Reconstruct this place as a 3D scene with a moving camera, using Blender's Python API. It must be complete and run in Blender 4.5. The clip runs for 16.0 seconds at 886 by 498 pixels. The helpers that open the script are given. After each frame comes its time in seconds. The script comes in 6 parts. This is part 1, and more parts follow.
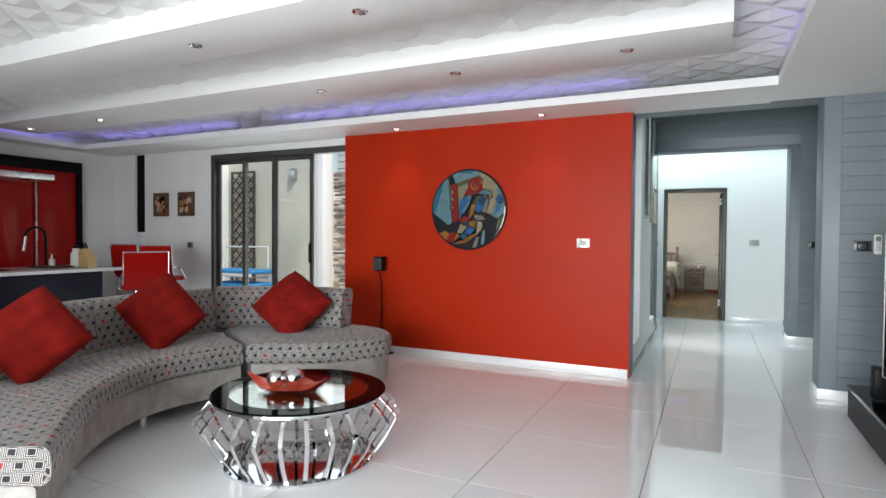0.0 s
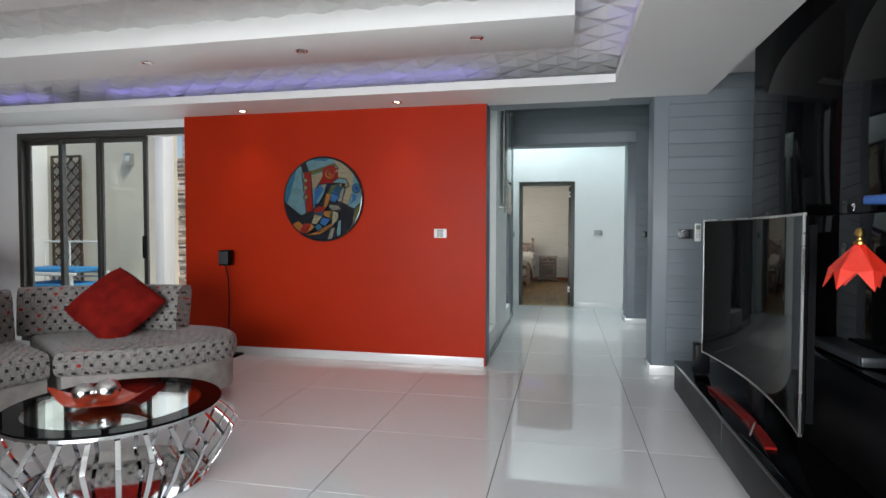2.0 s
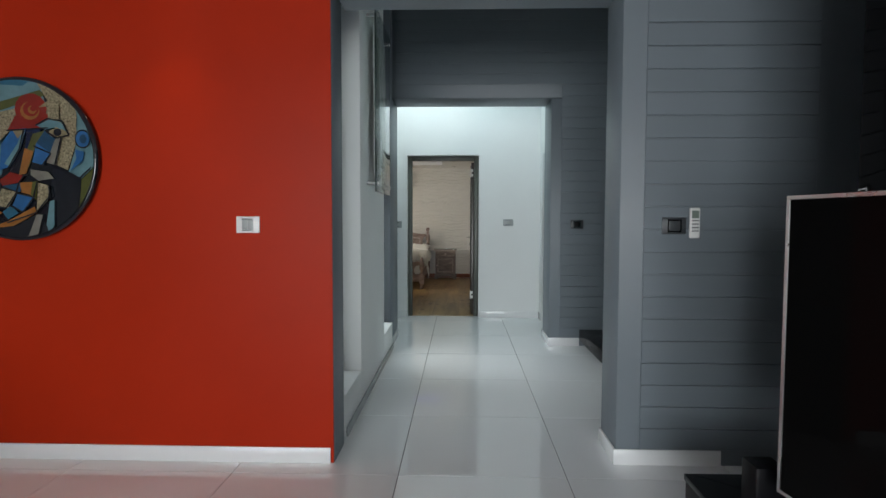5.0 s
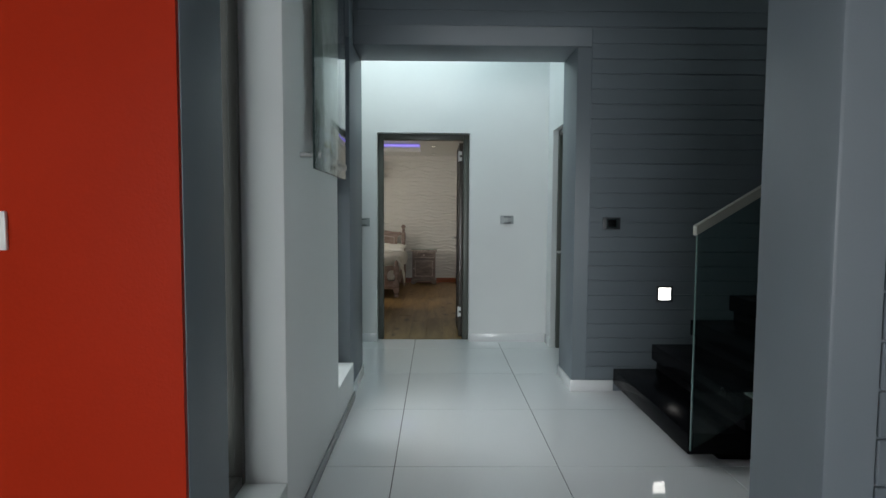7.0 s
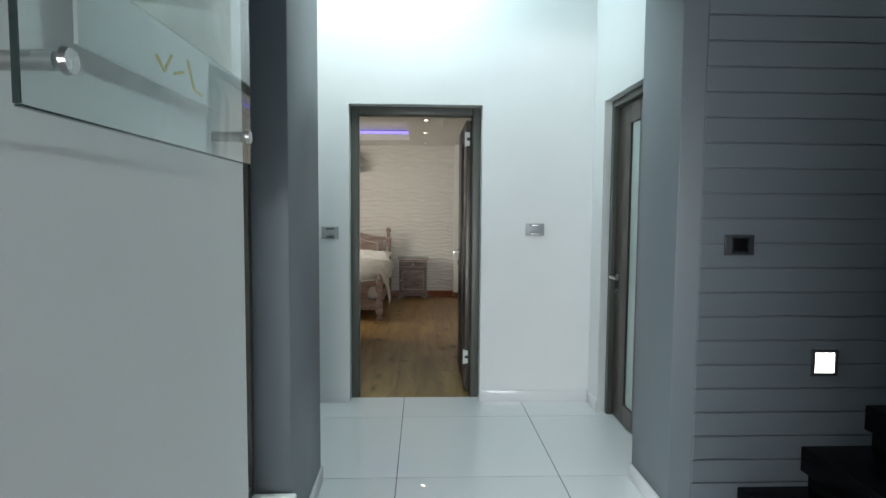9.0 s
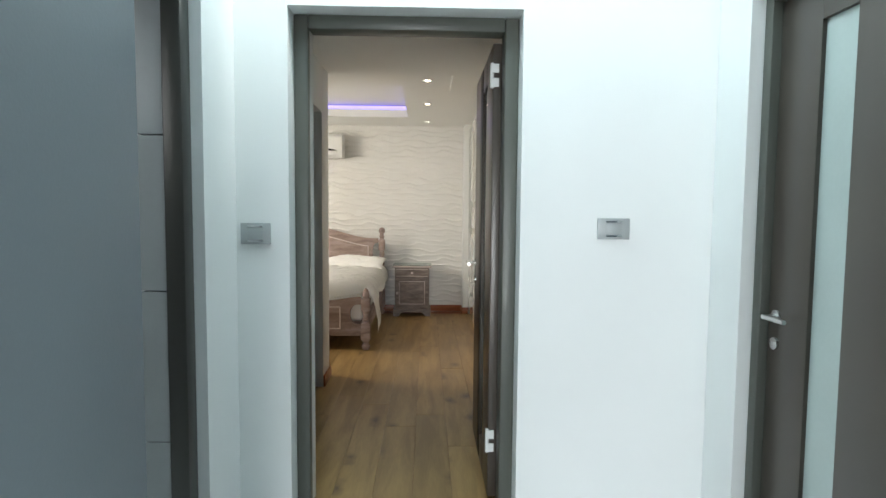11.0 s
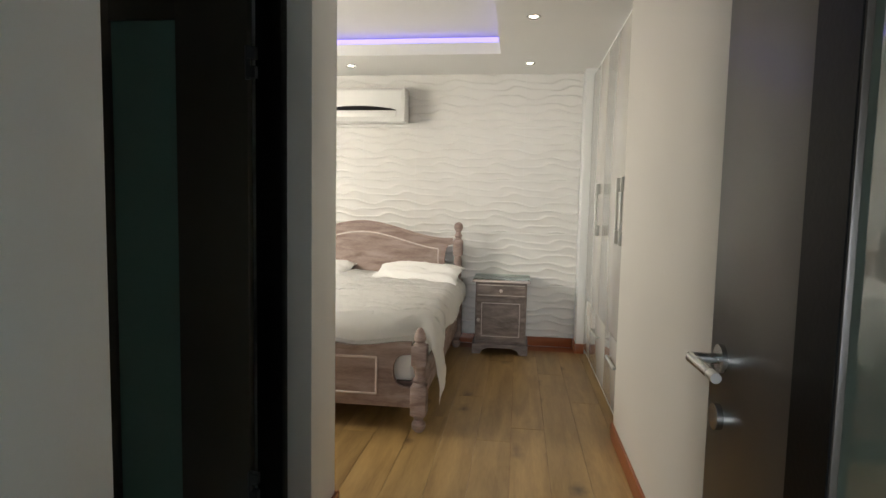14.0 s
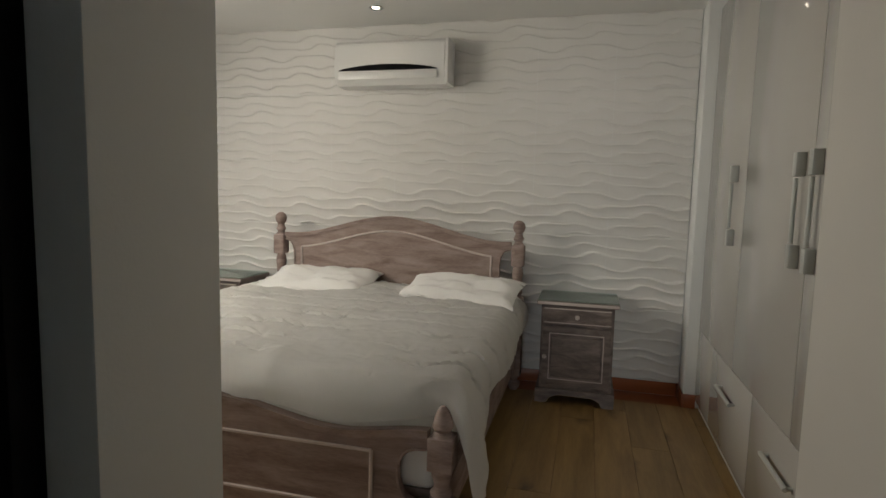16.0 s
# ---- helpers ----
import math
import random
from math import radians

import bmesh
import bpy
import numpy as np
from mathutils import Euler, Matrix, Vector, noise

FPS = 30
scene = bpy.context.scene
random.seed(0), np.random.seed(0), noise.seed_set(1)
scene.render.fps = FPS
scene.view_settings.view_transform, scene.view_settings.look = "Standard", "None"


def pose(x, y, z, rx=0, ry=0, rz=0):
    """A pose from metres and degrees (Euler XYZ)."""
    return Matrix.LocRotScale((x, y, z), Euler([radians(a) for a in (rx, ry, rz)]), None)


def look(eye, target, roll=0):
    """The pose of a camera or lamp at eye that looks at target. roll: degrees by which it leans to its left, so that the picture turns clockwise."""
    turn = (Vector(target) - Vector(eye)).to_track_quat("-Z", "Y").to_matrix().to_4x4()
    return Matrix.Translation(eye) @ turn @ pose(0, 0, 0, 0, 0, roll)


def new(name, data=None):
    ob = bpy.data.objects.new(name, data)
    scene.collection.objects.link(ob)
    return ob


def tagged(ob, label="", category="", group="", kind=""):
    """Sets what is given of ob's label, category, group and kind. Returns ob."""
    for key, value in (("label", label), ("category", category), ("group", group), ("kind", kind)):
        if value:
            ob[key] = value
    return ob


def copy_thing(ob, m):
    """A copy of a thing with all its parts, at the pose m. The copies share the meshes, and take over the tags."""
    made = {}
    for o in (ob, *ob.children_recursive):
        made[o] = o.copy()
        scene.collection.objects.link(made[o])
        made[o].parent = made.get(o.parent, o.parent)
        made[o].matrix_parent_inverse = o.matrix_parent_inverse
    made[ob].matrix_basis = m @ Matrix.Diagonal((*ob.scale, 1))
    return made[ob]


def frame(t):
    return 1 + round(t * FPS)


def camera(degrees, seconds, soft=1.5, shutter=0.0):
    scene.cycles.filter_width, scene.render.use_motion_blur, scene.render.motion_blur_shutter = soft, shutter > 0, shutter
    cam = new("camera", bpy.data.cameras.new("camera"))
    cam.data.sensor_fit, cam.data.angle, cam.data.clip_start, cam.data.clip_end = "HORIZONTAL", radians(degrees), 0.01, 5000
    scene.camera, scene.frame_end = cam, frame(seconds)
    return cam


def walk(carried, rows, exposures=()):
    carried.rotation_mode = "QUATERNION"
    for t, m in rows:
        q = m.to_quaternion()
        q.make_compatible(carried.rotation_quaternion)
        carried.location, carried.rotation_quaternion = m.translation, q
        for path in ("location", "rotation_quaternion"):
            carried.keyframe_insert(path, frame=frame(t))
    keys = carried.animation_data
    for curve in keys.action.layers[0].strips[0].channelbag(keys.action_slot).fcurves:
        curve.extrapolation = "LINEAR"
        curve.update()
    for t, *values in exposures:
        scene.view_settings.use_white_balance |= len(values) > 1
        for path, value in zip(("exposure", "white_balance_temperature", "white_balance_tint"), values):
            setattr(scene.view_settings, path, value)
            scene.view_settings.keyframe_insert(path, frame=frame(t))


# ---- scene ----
cam = camera(76.3, 16.0)
PATH = [
    (0.0, (0.991, 0.592, 1.347), (0.137, 2.4, 1.302), 0.4),
    (0.5, (1.016, 0.599, 1.343), (0.27, 2.454, 1.298), 0.35),
    (1.0, (1.027, 0.607, 1.335), (0.386, 2.501, 1.289), 0.3),
    (1.5, (1.042, 0.661, 1.331), (0.496, 2.584, 1.276), 0.2),
    (2.0, (1.04, 0.798, 1.322), (0.625, 2.753, 1.255), 0.1),
    (2.5, (1.041, 1.094, 1.321), (0.732, 3.069, 1.247), 0.1),
    (3.0, (1.01, 1.485, 1.312), (0.762, 3.468, 1.226), 0.0),
    (3.5, (0.988, 1.901, 1.331), (0.793, 3.889, 1.237), 0.0),
    (4.0, (1.004, 2.342, 1.335), (0.863, 4.334, 1.238), 0.05),
    (6.5, (0.952, 4.486, 1.303), (0.958, 6.483, 1.181), 0.25),
    (7.0, (0.896, 4.906, 1.332), (0.921, 6.902, 1.209), 0.3),
    (7.5, (0.877, 5.334, 1.36), (0.917, 7.33, 1.237), 0.4),
    (8.0, (0.836, 5.769, 1.378), (0.894, 7.764, 1.251), 0.45),
    (8.5, (0.814, 6.219, 1.409), (0.889, 8.213, 1.276), 0.4),
    (9.0, (0.811, 6.667, 1.413), (0.885, 8.661, 1.276), 0.4),
    (11.5, (0.879, 8.839, 1.334), (0.923, 10.834, 1.201), 0.6),
    (12.0, (0.903, 9.256, 1.333), (0.904, 11.251, 1.195), 0.8),
    (12.5, (0.888, 9.642, 1.335), (0.841, 11.636, 1.190), 1.1),
    (13.0, (0.863, 10.046, 1.329), (0.764, 12.038, 1.182), 1.1),
    (13.5, (0.825, 10.401, 1.318), (0.636, 12.386, 1.163), 1.1),
    (14.0, (0.794, 10.745, 1.296), (0.533, 12.721, 1.134), 1.2),
    (14.5, (0.783, 11.080, 1.286), (0.456, 13.045, 1.111), 1.4),
    (15.0, (0.752, 11.424, 1.292), (0.384, 13.380, 1.102), 1.4),
    (15.5, (0.730, 11.746, 1.304), (0.320, 13.693, 1.104), 1.4),
    (16.0, (0.704, 12.064, 1.306), (0.210, 13.991, 1.103), 1.4),
]
EXPOSURE = [(0.0, -0.03), (1.0, -0.2), (2.5, -0.52), (4.0, -0.62), (6.5, -0.95), (7.5, -0.98), (8.0, -0.88), (8.5, -0.62), (9.0, -0.36), (11.5, 0.46), (12.5, 0.62), (13.5, 0.42), (14.0, 0.32), (14.5, 0.04), (15.0, -0.3), (15.5, -0.62), (16.0, -0.86)]
walk(cam, [(t, look(eye, target, roll)) for t, eye, target, roll in PATH], EXPOSURE)

# ---- light ----
world = bpy.data.worlds.new("sky")
scene.world = world
world.use_nodes = True
sky = world.node_tree.nodes.new("ShaderNodeTexSky")
sky.sky_type, sky.sun_disc, sky.sun_elevation, sky.sun_rotation = "NISHITA", False, radians(48), radians(117)
world.node_tree.links.new(sky.outputs[0], world.node_tree.nodes["Background"].inputs[0])
world.node_tree.nodes["Background"].inputs[1].default_value = 0.13

sun = new("sun", bpy.data.lights.new("sun", "SUN"))
sun.data.energy, sun.data.angle, sun.data.color = 4.0, radians(14), (1.0, 0.95, 0.88)
sun.matrix_world = look((0, 0, 0), (-0.8, 0.4, -1.0))


def area(name, eye, target, w, h, watts, color=(1, 1, 1), spread=180):
    lamp = new(name, bpy.data.lights.new(name, "AREA"))
    lamp.data.shape, lamp.data.size, lamp.data.size_y = "RECTANGLE", w, h
    lamp.data.energy, lamp.data.color, lamp.data.spread = watts, color, radians(spread)
    lamp.matrix_world = look(eye, target)
    return lamp


DAY = (0.93, 0.97, 1.0)
area("window_light_back", (0.0, -2.95, 1.25), (0.35, 0, 0.80), 3.8, 2.1, 285, DAY, 118)
area("window_light_slider", (-4.1, 6.55, 1.25), (-4.1, 0, 1.0), 2.2, 2.2, 22, DAY)
area("window_light_corridor", (0.02, 6.83, 1.4), (2, 6.83, 1.3), 0.5, 2.2, 8, DAY, 150)
area("window_light_niche", (0.02, 8.6, 1.4), (1.2, 8.3, 0.3), 0.55, 2.2, 17, DAY, 120)
area("skylight_lamp", (0.8, 10.12, 3.42), (0.8, 10.2, 0), 1.5, 0.9, 33, (0.75, 0.96, 1.0))
# added fill to brighten the white corridor wall; the stairwell has no window
area("fill_light_landing", (5.15, 8.2, 3.2), (0.31, 7.85, 1.45), 1.1, 1.3, 12, (0.82, 0.97, 1.0), 62)
# unseen fill lamp added to lift the dark bathroom; its walls are closed
area("fill_light_bathroom", (-0.9, 9.45, 1.9), (-0.9, 10.7, 1.2), 0.8, 0.8, 4.5, DAY)
area("window_light_bedroom", (-2.4, 13.85, 1.85), (-0.9, 14.75, 0.75), 1.1, 1.0, 46, (1.0, 0.92, 0.78), 148)


# ---- materials ----
def material(name, color, rough=0.5, metal=0.0, vary=0.06, scale=3.0, grain=60.0, bump=0.05, coat=0.0, spec=0.5, rough_vary=0.08, stretch=None, random_value=0.0):
    m = bpy.data.materials.new(name)
    m.use_nodes = True
    nt = m.node_tree
    b = nt.nodes["Principled BSDF"]
    b.inputs["Metallic"].default_value = metal
    b.inputs["Specular IOR Level"].default_value = spec
    b.inputs["Coat Weight"].default_value = coat
    b.inputs["Coat Roughness"].default_value = 0.05
    co = nt.nodes.new("ShaderNodeTexCoord")
    mp = nt.nodes.new("ShaderNodeMapping")
    if stretch:
        mp.inputs["Scale"].default_value = stretch
    nt.links.new(co.outputs["Object"], mp.inputs["Vector"])
    big, fine = nt.nodes.new("ShaderNodeTexNoise"), nt.nodes.new("ShaderNodeTexNoise")
    big.inputs["Scale"].default_value, big.inputs["Detail"].default_value = scale, 5
    fine.inputs["Scale"].default_value, fine.inputs["Detail"].default_value = grain, 3
    for n in (big, fine):
        nt.links.new(mp.outputs[0], n.inputs["Vector"])
    mix = nt.nodes.new("ShaderNodeMath")
    mix.operation = "MULTIPLY_ADD"
    nt.links.new(fine.outputs["Fac"], mix.inputs[0])
    mix.inputs[1].default_value = 0.35
    nt.links.new(big.outputs["Fac"], mix.inputs[2])
    ramp = nt.nodes.new("ShaderNodeMapRange")
    ramp.inputs["From Min"].default_value, ramp.inputs["From Max"].default_value = 0.35, 1.0
    ramp.inputs["To Min"].default_value, ramp.inputs["To Max"].default_value = 1 - vary, 1 + vary
    nt.links.new(mix.outputs[0], ramp.inputs["Value"])
    hsv = nt.nodes.new("ShaderNodeHueSaturation")
    hsv.inputs["Color"].default_value = (*color, 1)
    if random_value:
        info = nt.nodes.new("ShaderNodeObjectInfo")
        rr = nt.nodes.new("ShaderNodeMapRange")
        rr.inputs["To Min"].default_value, rr.inputs["To Max"].default_value = 1 - random_value, 1 + random_value
        nt.links.new(info.outputs["Random"], rr.inputs["Value"])
        mul = nt.nodes.new("ShaderNodeMath")
        mul.operation = "MULTIPLY"
        nt.links.new(rr.outputs[0], mul.inputs[0])
        nt.links.new(ramp.outputs[0], mul.inputs[1])
        nt.links.new(mul.outputs[0], hsv.inputs["Value"])
    else:
        nt.links.new(ramp.outputs[0], hsv.inputs["Value"])
    nt.links.new(hsv.outputs[0], b.inputs["Base Color"])
    rv = nt.nodes.new("ShaderNodeMapRange")
    rv.inputs["From Min"].default_value, rv.inputs["From Max"].default_value = 0.3, 0.7
    rv.inputs["To Min"].default_value, rv.inputs["To Max"].default_value = max(0.0, rough * (1 - rough_vary)), min(1.0, rough * (1 + rough_vary))
    nt.links.new(big.outputs["Fac"], rv.inputs["Value"])
    nt.links.new(rv.outputs[0], b.inputs["Roughness"])
    if bump:
        bp = nt.nodes.new("ShaderNodeBump")
        bp.inputs["Strength"].default_value, bp.inputs["Distance"].default_value = bump, 0.01
        nt.links.new(fine.outputs["Fac"], bp.inputs["Height"])
        nt.links.new(bp.outputs[0], b.inputs["Normal"])
    return m


def glow(name, color, strength):
    m = material(name, color, 0.4)
    b = m.node_tree.nodes["Principled BSDF"]
    b.inputs["Emission Color"].default_value = (*color, 1)
    b.inputs["Emission Strength"].default_value = strength
    return m


def glass(name, tint=(0.95, 0.98, 0.97), rough=0.0):
    m = bpy.data.materials.new(name)
    m.use_nodes = True
    nt = m.node_tree
    nt.nodes.remove(nt.nodes["Principled BSDF"])
    clear, gloss, mix, lw, powr, mad = (nt.nodes.new("ShaderNode" + k) for k in ("BsdfTransparent", "BsdfGlossy", "MixShader", "LayerWeight", "Math", "Math"))
    clear.inputs[0].default_value = (*tint, 1)
    gloss.inputs["Roughness"].default_value = rough
    lw.inputs["Blend"].default_value = 0.5
    powr.operation, mad.operation = "POWER", "MULTIPLY_ADD"
    nt.links.new(lw.outputs["Facing"], powr.inputs[0])
    powr.inputs[1].default_value = 5.0
    nt.links.new(powr.outputs[0], mad.inputs[0])
    mad.inputs[1].default_value, mad.inputs[2].default_value = 0.8, 0.035
    nt.links.new(mad.outputs[0], mix.inputs[0])
    nt.links.new(clear.outputs[0], mix.inputs[1])
    nt.links.new(gloss.outputs[0], mix.inputs[2])
    nt.links.new(mix.outputs[0], nt.nodes["Material Output"].inputs[0])
    return m


WHITE = material("white_wall_paint", (0.80, 0.81, 0.80), 0.55, vary=0.02, grain=180, bump=0.04)
CEIL = material("white_ceiling_paint", (0.83, 0.83, 0.81), 0.6, vary=0.02, grain=160, bump=0.03)
RED = material("red_wall_paint", (0.40, 0.0225, 0.004), 0.42, vary=0.07, scale=2.2, grain=140, bump=0.05, spec=0.12)
GREY = material("blue_grey_wall_paint", (0.165, 0.193, 0.216), 0.45, vary=0.04, grain=160, bump=0.04)
BOARD = material("blue_grey_board_paint", (0.158, 0.186, 0.209), 0.42, vary=0.05, grain=90, bump=0.05, random_value=0.03)
TILE = material("polished_white_porcelain", (0.84, 0.85, 0.85), 0.028, vary=0.02, scale=1.2, grain=120, bump=0.0, spec=0.7, random_value=0.015, rough_vary=0.6)
GROUT = material("grey_grout", (0.13, 0.13, 0.125), 0.8)
SKIRT = material("white_tile_skirting", (0.78, 0.79, 0.79), 0.12, vary=0.02, bump=0)
ALU = material("bronze_grey_aluminium", (0.085, 0.082, 0.075), 0.35, metal=0.5, vary=0.05, grain=200, bump=0.02)
BLACK = material("black_gloss_lacquer", (0.003, 0.003, 0.0035), 0.035, vary=0.1, bump=0, spec=0.024, rough_vary=0.4)
BLACKM = material("black_satin", (0.005, 0.005, 0.006), 0.4, vary=0.15, grain=120, bump=0.03, spec=0.08)
GRANITE = material("black_granite", (0.004, 0.004, 0.005), 0.2, vary=0.5, scale=40, grain=300, bump=0.0, spec=0.05)
CHROME = material("polished_chrome", (0.78, 0.79, 0.80), 0.05, metal=1.0, vary=0.02, bump=0)
STEEL = material("brushed_steel", (0.55, 0.55, 0.54), 0.28, metal=1.0, vary=0.06, grain=220, bump=0.02)
GLASS = glass("clear_glass")
GREENGLASS = glass("green_tinted_glass", (0.80, 0.90, 0.87))
PLASTIC = material("silver_plastic", (0.36, 0.38, 0.38), 0.35, metal=0.0, vary=0.03, bump=0)
PLATEW = material("white_plastic", (0.78, 0.78, 0.76), 0.3, vary=0.02, bump=0)
DARKPLATE = material("anthracite_plastic", (0.045, 0.05, 0.055), 0.3, vary=0.05, bump=0)
LED_BLUE = glow("blue_led_strip", (0.34, 0.29, 1.0), 6.0)
LED_SOFT = glow("soft_violet_led_strip", (0.36, 0.30, 1.0), 1.3)
LAMP_WARM = glow("downlight_glow", (1.0, 0.86, 0.68), 14.0)
LAMP_WHITE = glow("step_light_glow", (1.0, 0.98, 0.93), 9.0)
WAVE = material("white_plaster_relief", (0.76, 0.75, 0.72), 0.55, vary=0.03, grain=120, bump=0.05)
BASEWOOD = material("red_brown_skirting_wood", (0.27, 0.075, 0.022), 0.35, vary=0.2, scale=4, grain=60, bump=0.06, stretch=(1, 1, 8))
CONCRETE = material("beige_plaster", (0.66, 0.62, 0.52), 0.7, vary=0.05, grain=60, bump=0.1)
PAVING = material("pale_paving", (0.60, 0.57, 0.52), 0.6, vary=0.08, grain=80, bump=0.1)


# ---- building helpers ----
def cube(bm, x0, x1, y0, y1, z0, z1, bevel=0.0, segments=2):
    made = bmesh.ops.create_cube(bm, size=1.0, matrix=Matrix.LocRotScale(((x0 + x1) / 2, (y0 + y1) / 2, (z0 + z1) / 2), None, (abs(x1 - x0), abs(y1 - y0), abs(z1 - z0))))
    if bevel:
        edges = list({e for v in made["verts"] for e in v.link_edges})
        bmesh.ops.bevel(bm, geom=edges, offset=bevel, segments=segments, profile=0.5, affect="EDGES")
    return made["verts"]


def tube(bm, p, q, r, r2=None, sides=16):
    p, q = Vector(p), Vector(q)
    d = q - p
    m = Matrix.Translation((p + q) / 2) @ d.to_track_quat("Z", "Y").to_matrix().to_4x4()
    bmesh.ops.create_cone(bm, cap_ends=True, segments=sides, radius1=r, radius2=r if r2 is None else r2, depth=d.length, matrix=m)


def lathe(bm, profile, centre=(0, 0, 0), sides=24):
    """Turn a list of (radius, height) about z."""
    rings = [[bm.verts.new((centre[0] + r * math.cos(2 * math.pi * k / sides), centre[1] + r * math.sin(2 * math.pi * k / sides), centre[2] + z)) for k in range(sides)] for r, z in profile]
    for a, b in zip(rings, rings[1:]):
        for k in range(sides):
            bm.faces.new((a[k], a[(k + 1) % sides], b[(k + 1) % sides], b[k]))
    bm.faces.new(list(reversed(rings[0])))
    bm.faces.new(rings[-1])


def prism(bm, outline, axis, lo, hi):
    """Extrude a closed outline of (u, v) along axis x, y or z."""
    def at(u, v, w):
        return {"x": (w, u, v), "y": (u, w, v), "z": (u, v, w)}[axis]
    a, b = [bm.verts.new(at(u, v, lo)) for u, v in outline], [bm.verts.new(at(u, v, hi)) for u, v in outline]
    n = len(outline)
    for k in range(n):
        bm.faces.new((a[k], a[(k + 1) % n], b[(k + 1) % n], b[k]))
    bm.faces.new(list(reversed(a)))
    bm.faces.new(b)
    bmesh.ops.recalc_face_normals(bm, faces=bm.faces)


def finish(name, bm, mat, smooth=False):
    bmesh.ops.recalc_face_normals(bm, faces=bm.faces)
    me = bpy.data.meshes.new(name)
    bm.to_mesh(me)
    bm.free()
    if smooth:
        me.shade_smooth()
        me.set_sharp_from_angle(angle=radians(38))
    me.materials.append(mat)
    return me


def part(name, bm, mat, parent, label="", smooth=False):
    ob = new(name, finish(name, bm, mat, smooth))
    ob.parent = parent
    return tagged(ob, label)


def single(name, bm, mat, label, category, group="", kind="", smooth=False):
    return tagged(new(name, finish(name, bm, mat, smooth)), label, category, group, kind)


def thing(name, label, category, group="", kind="", at=(0, 0, 0)):
    ob = new(name)
    ob.location = at
    return tagged(ob, label, category, group, kind)


def block(name, box, mat, parent, bevel=0.0, label=""):
    bm = bmesh.new()
    cube(bm, *box, bevel=bevel)
    return part(name, bm, mat, parent, label, smooth=bevel > 0)


def structure(name, boxes, mat, label, category, bevel=0.0):
    bm = bmesh.new()
    for box in boxes:
        cube(bm, *box, bevel=bevel)
    return single(name, bm, mat, label, category, kind="structure", smooth=bevel > 0)


# ---- large structure: living room ----
SOFFIT, RECESS = 2.53, 2.755
structure("ground", [(-60, 60, -60, 80, -0.5, -0.07)], PAVING, "pale paved ground around the house", "ground")
floor_living = structure("floor", [(-7.7, 5.2, -3.2, 10.86, -0.06, -0.005)], GROUT, "polished white porcelain tile floor with thin grey joints", "floor")
wall_red = structure("wall_red", [(-2.95, 0.317, 6.19, 6.2035, -0.01, 2.53)], RED, "smooth wall painted bright orange red", "wall")
structure("wall_behind_red", [(-2.95, 0.32, 6.204, 6.45, -0.01, 2.9)], GREY, "blue-grey end of the red wall", "wall", 0.003)
structure("wall_slider_head", [(-5.26, -2.951, 6.28, 6.46, 2.445, 2.9)], WHITE, "white wall above the sliding door", "wall")
structure("wall_pictures", [(-6.62, -5.262, 6.30, 6.48, -0.01, 2.9)], WHITE, "white wall with two small pictures", "wall")
structure("wall_kitchen_back", [(-7.5, -6.83, 6.30, 6.48, -0.01, 2.9), (-6.829, -6.621, 6.30, 6.48, -0.01, 0.9)], WHITE, "white kitchen wall", "wall")
structure("wall_kitchen_side", [(-7.5, -7.29, -3.2, 6.299, -0.01, 2.9)], WHITE, "white kitchen side wall", "wall")
structure("wall_back", [(-7.28, 3.2, -3.2, -3.0, -0.01, 0.2), (-7.28, 3.2, -3.2, -3.0, 2.5, 2.9), (-7.28, -3.55, -3.2, -3.0, 0.2, 2.5), (1.95, 3.2, -3.2, -3.0, 0.2, 2.5)], WHITE, "white wall with a wide window", "wall")
structure("wall_tv", [(2.41, 2.6, -3.0, 5.2, -0.01, 2.9), (3.2, 3.4, 5.2, 6.22, -0.01, 2.9), (2.6, 3.2, 5.0, 5.2, -0.01, 2.9)], BLACKM, "dark wall behind the television", "wall")

# ceiling: a lower border, a recess lined with faceted panels, two hung bands
ring = [(-7.29, 1.45, 5.63, 6.28, SOFFIT, 2.60), (-7.29, -6.95, -2.6, 5.63, SOFFIT, 2.60), (-7.29, 2.28, -3.0, -2.6, SOFFIT, 2.60), (1.45, 2.28, -2.6, 6.22, SOFFIT, 2.60)]
ceiling = structure("ceiling", ring, CEIL, "white plaster ceiling border with a low lip", "ceiling")
bm = bmesh.new()
prism(bm, [(2.28, SOFFIT + 0.001), (2.46, 2.71), (3.2, 2.71), (3.2, 2.9), (2.28, 2.9)], "y", -3.0, 6.228)
single("ceiling_side", bm, CEIL, "white ceiling sloping up beside the black panel", "ceiling", kind="structure")
structure("ceiling_roof", [(-7.5, 3.4, -3.2, 6.6, 2.91, 3.05)], CEIL, "white ceiling slab", "ceiling")
bm = bmesh.new()
STEP = 0.165
nx, ny = int(9.9 / STEP), int(9.0 / STEP)
grid = {}
for i in range(nx + 1):
    for j in range(ny + 1):
        rise = 0.0 if (i % 2 == 0) == (j % 2 == 0) else 0.034
        if i % 2 == 1 and j % 2 == 1:
            rise = 0.008
        grid[i, j] = bm.verts.new((-7.6 + i * STEP, -2.7 + j * STEP, RECESS - rise))
for i in range(nx):
    for j in range(ny):
        a, b, c, d = grid[i, j], grid[i + 1, j], grid[i + 1, j + 1], grid[i, j + 1]
        mid = bm.verts.new(((a.co + b.co + c.co + d.co) / 4) + Vector((0, 0, 0.016)))
        for p, q in ((a, b), (b, c), (c, d), (d, a)):
            bm.faces.new((p, q, mid))
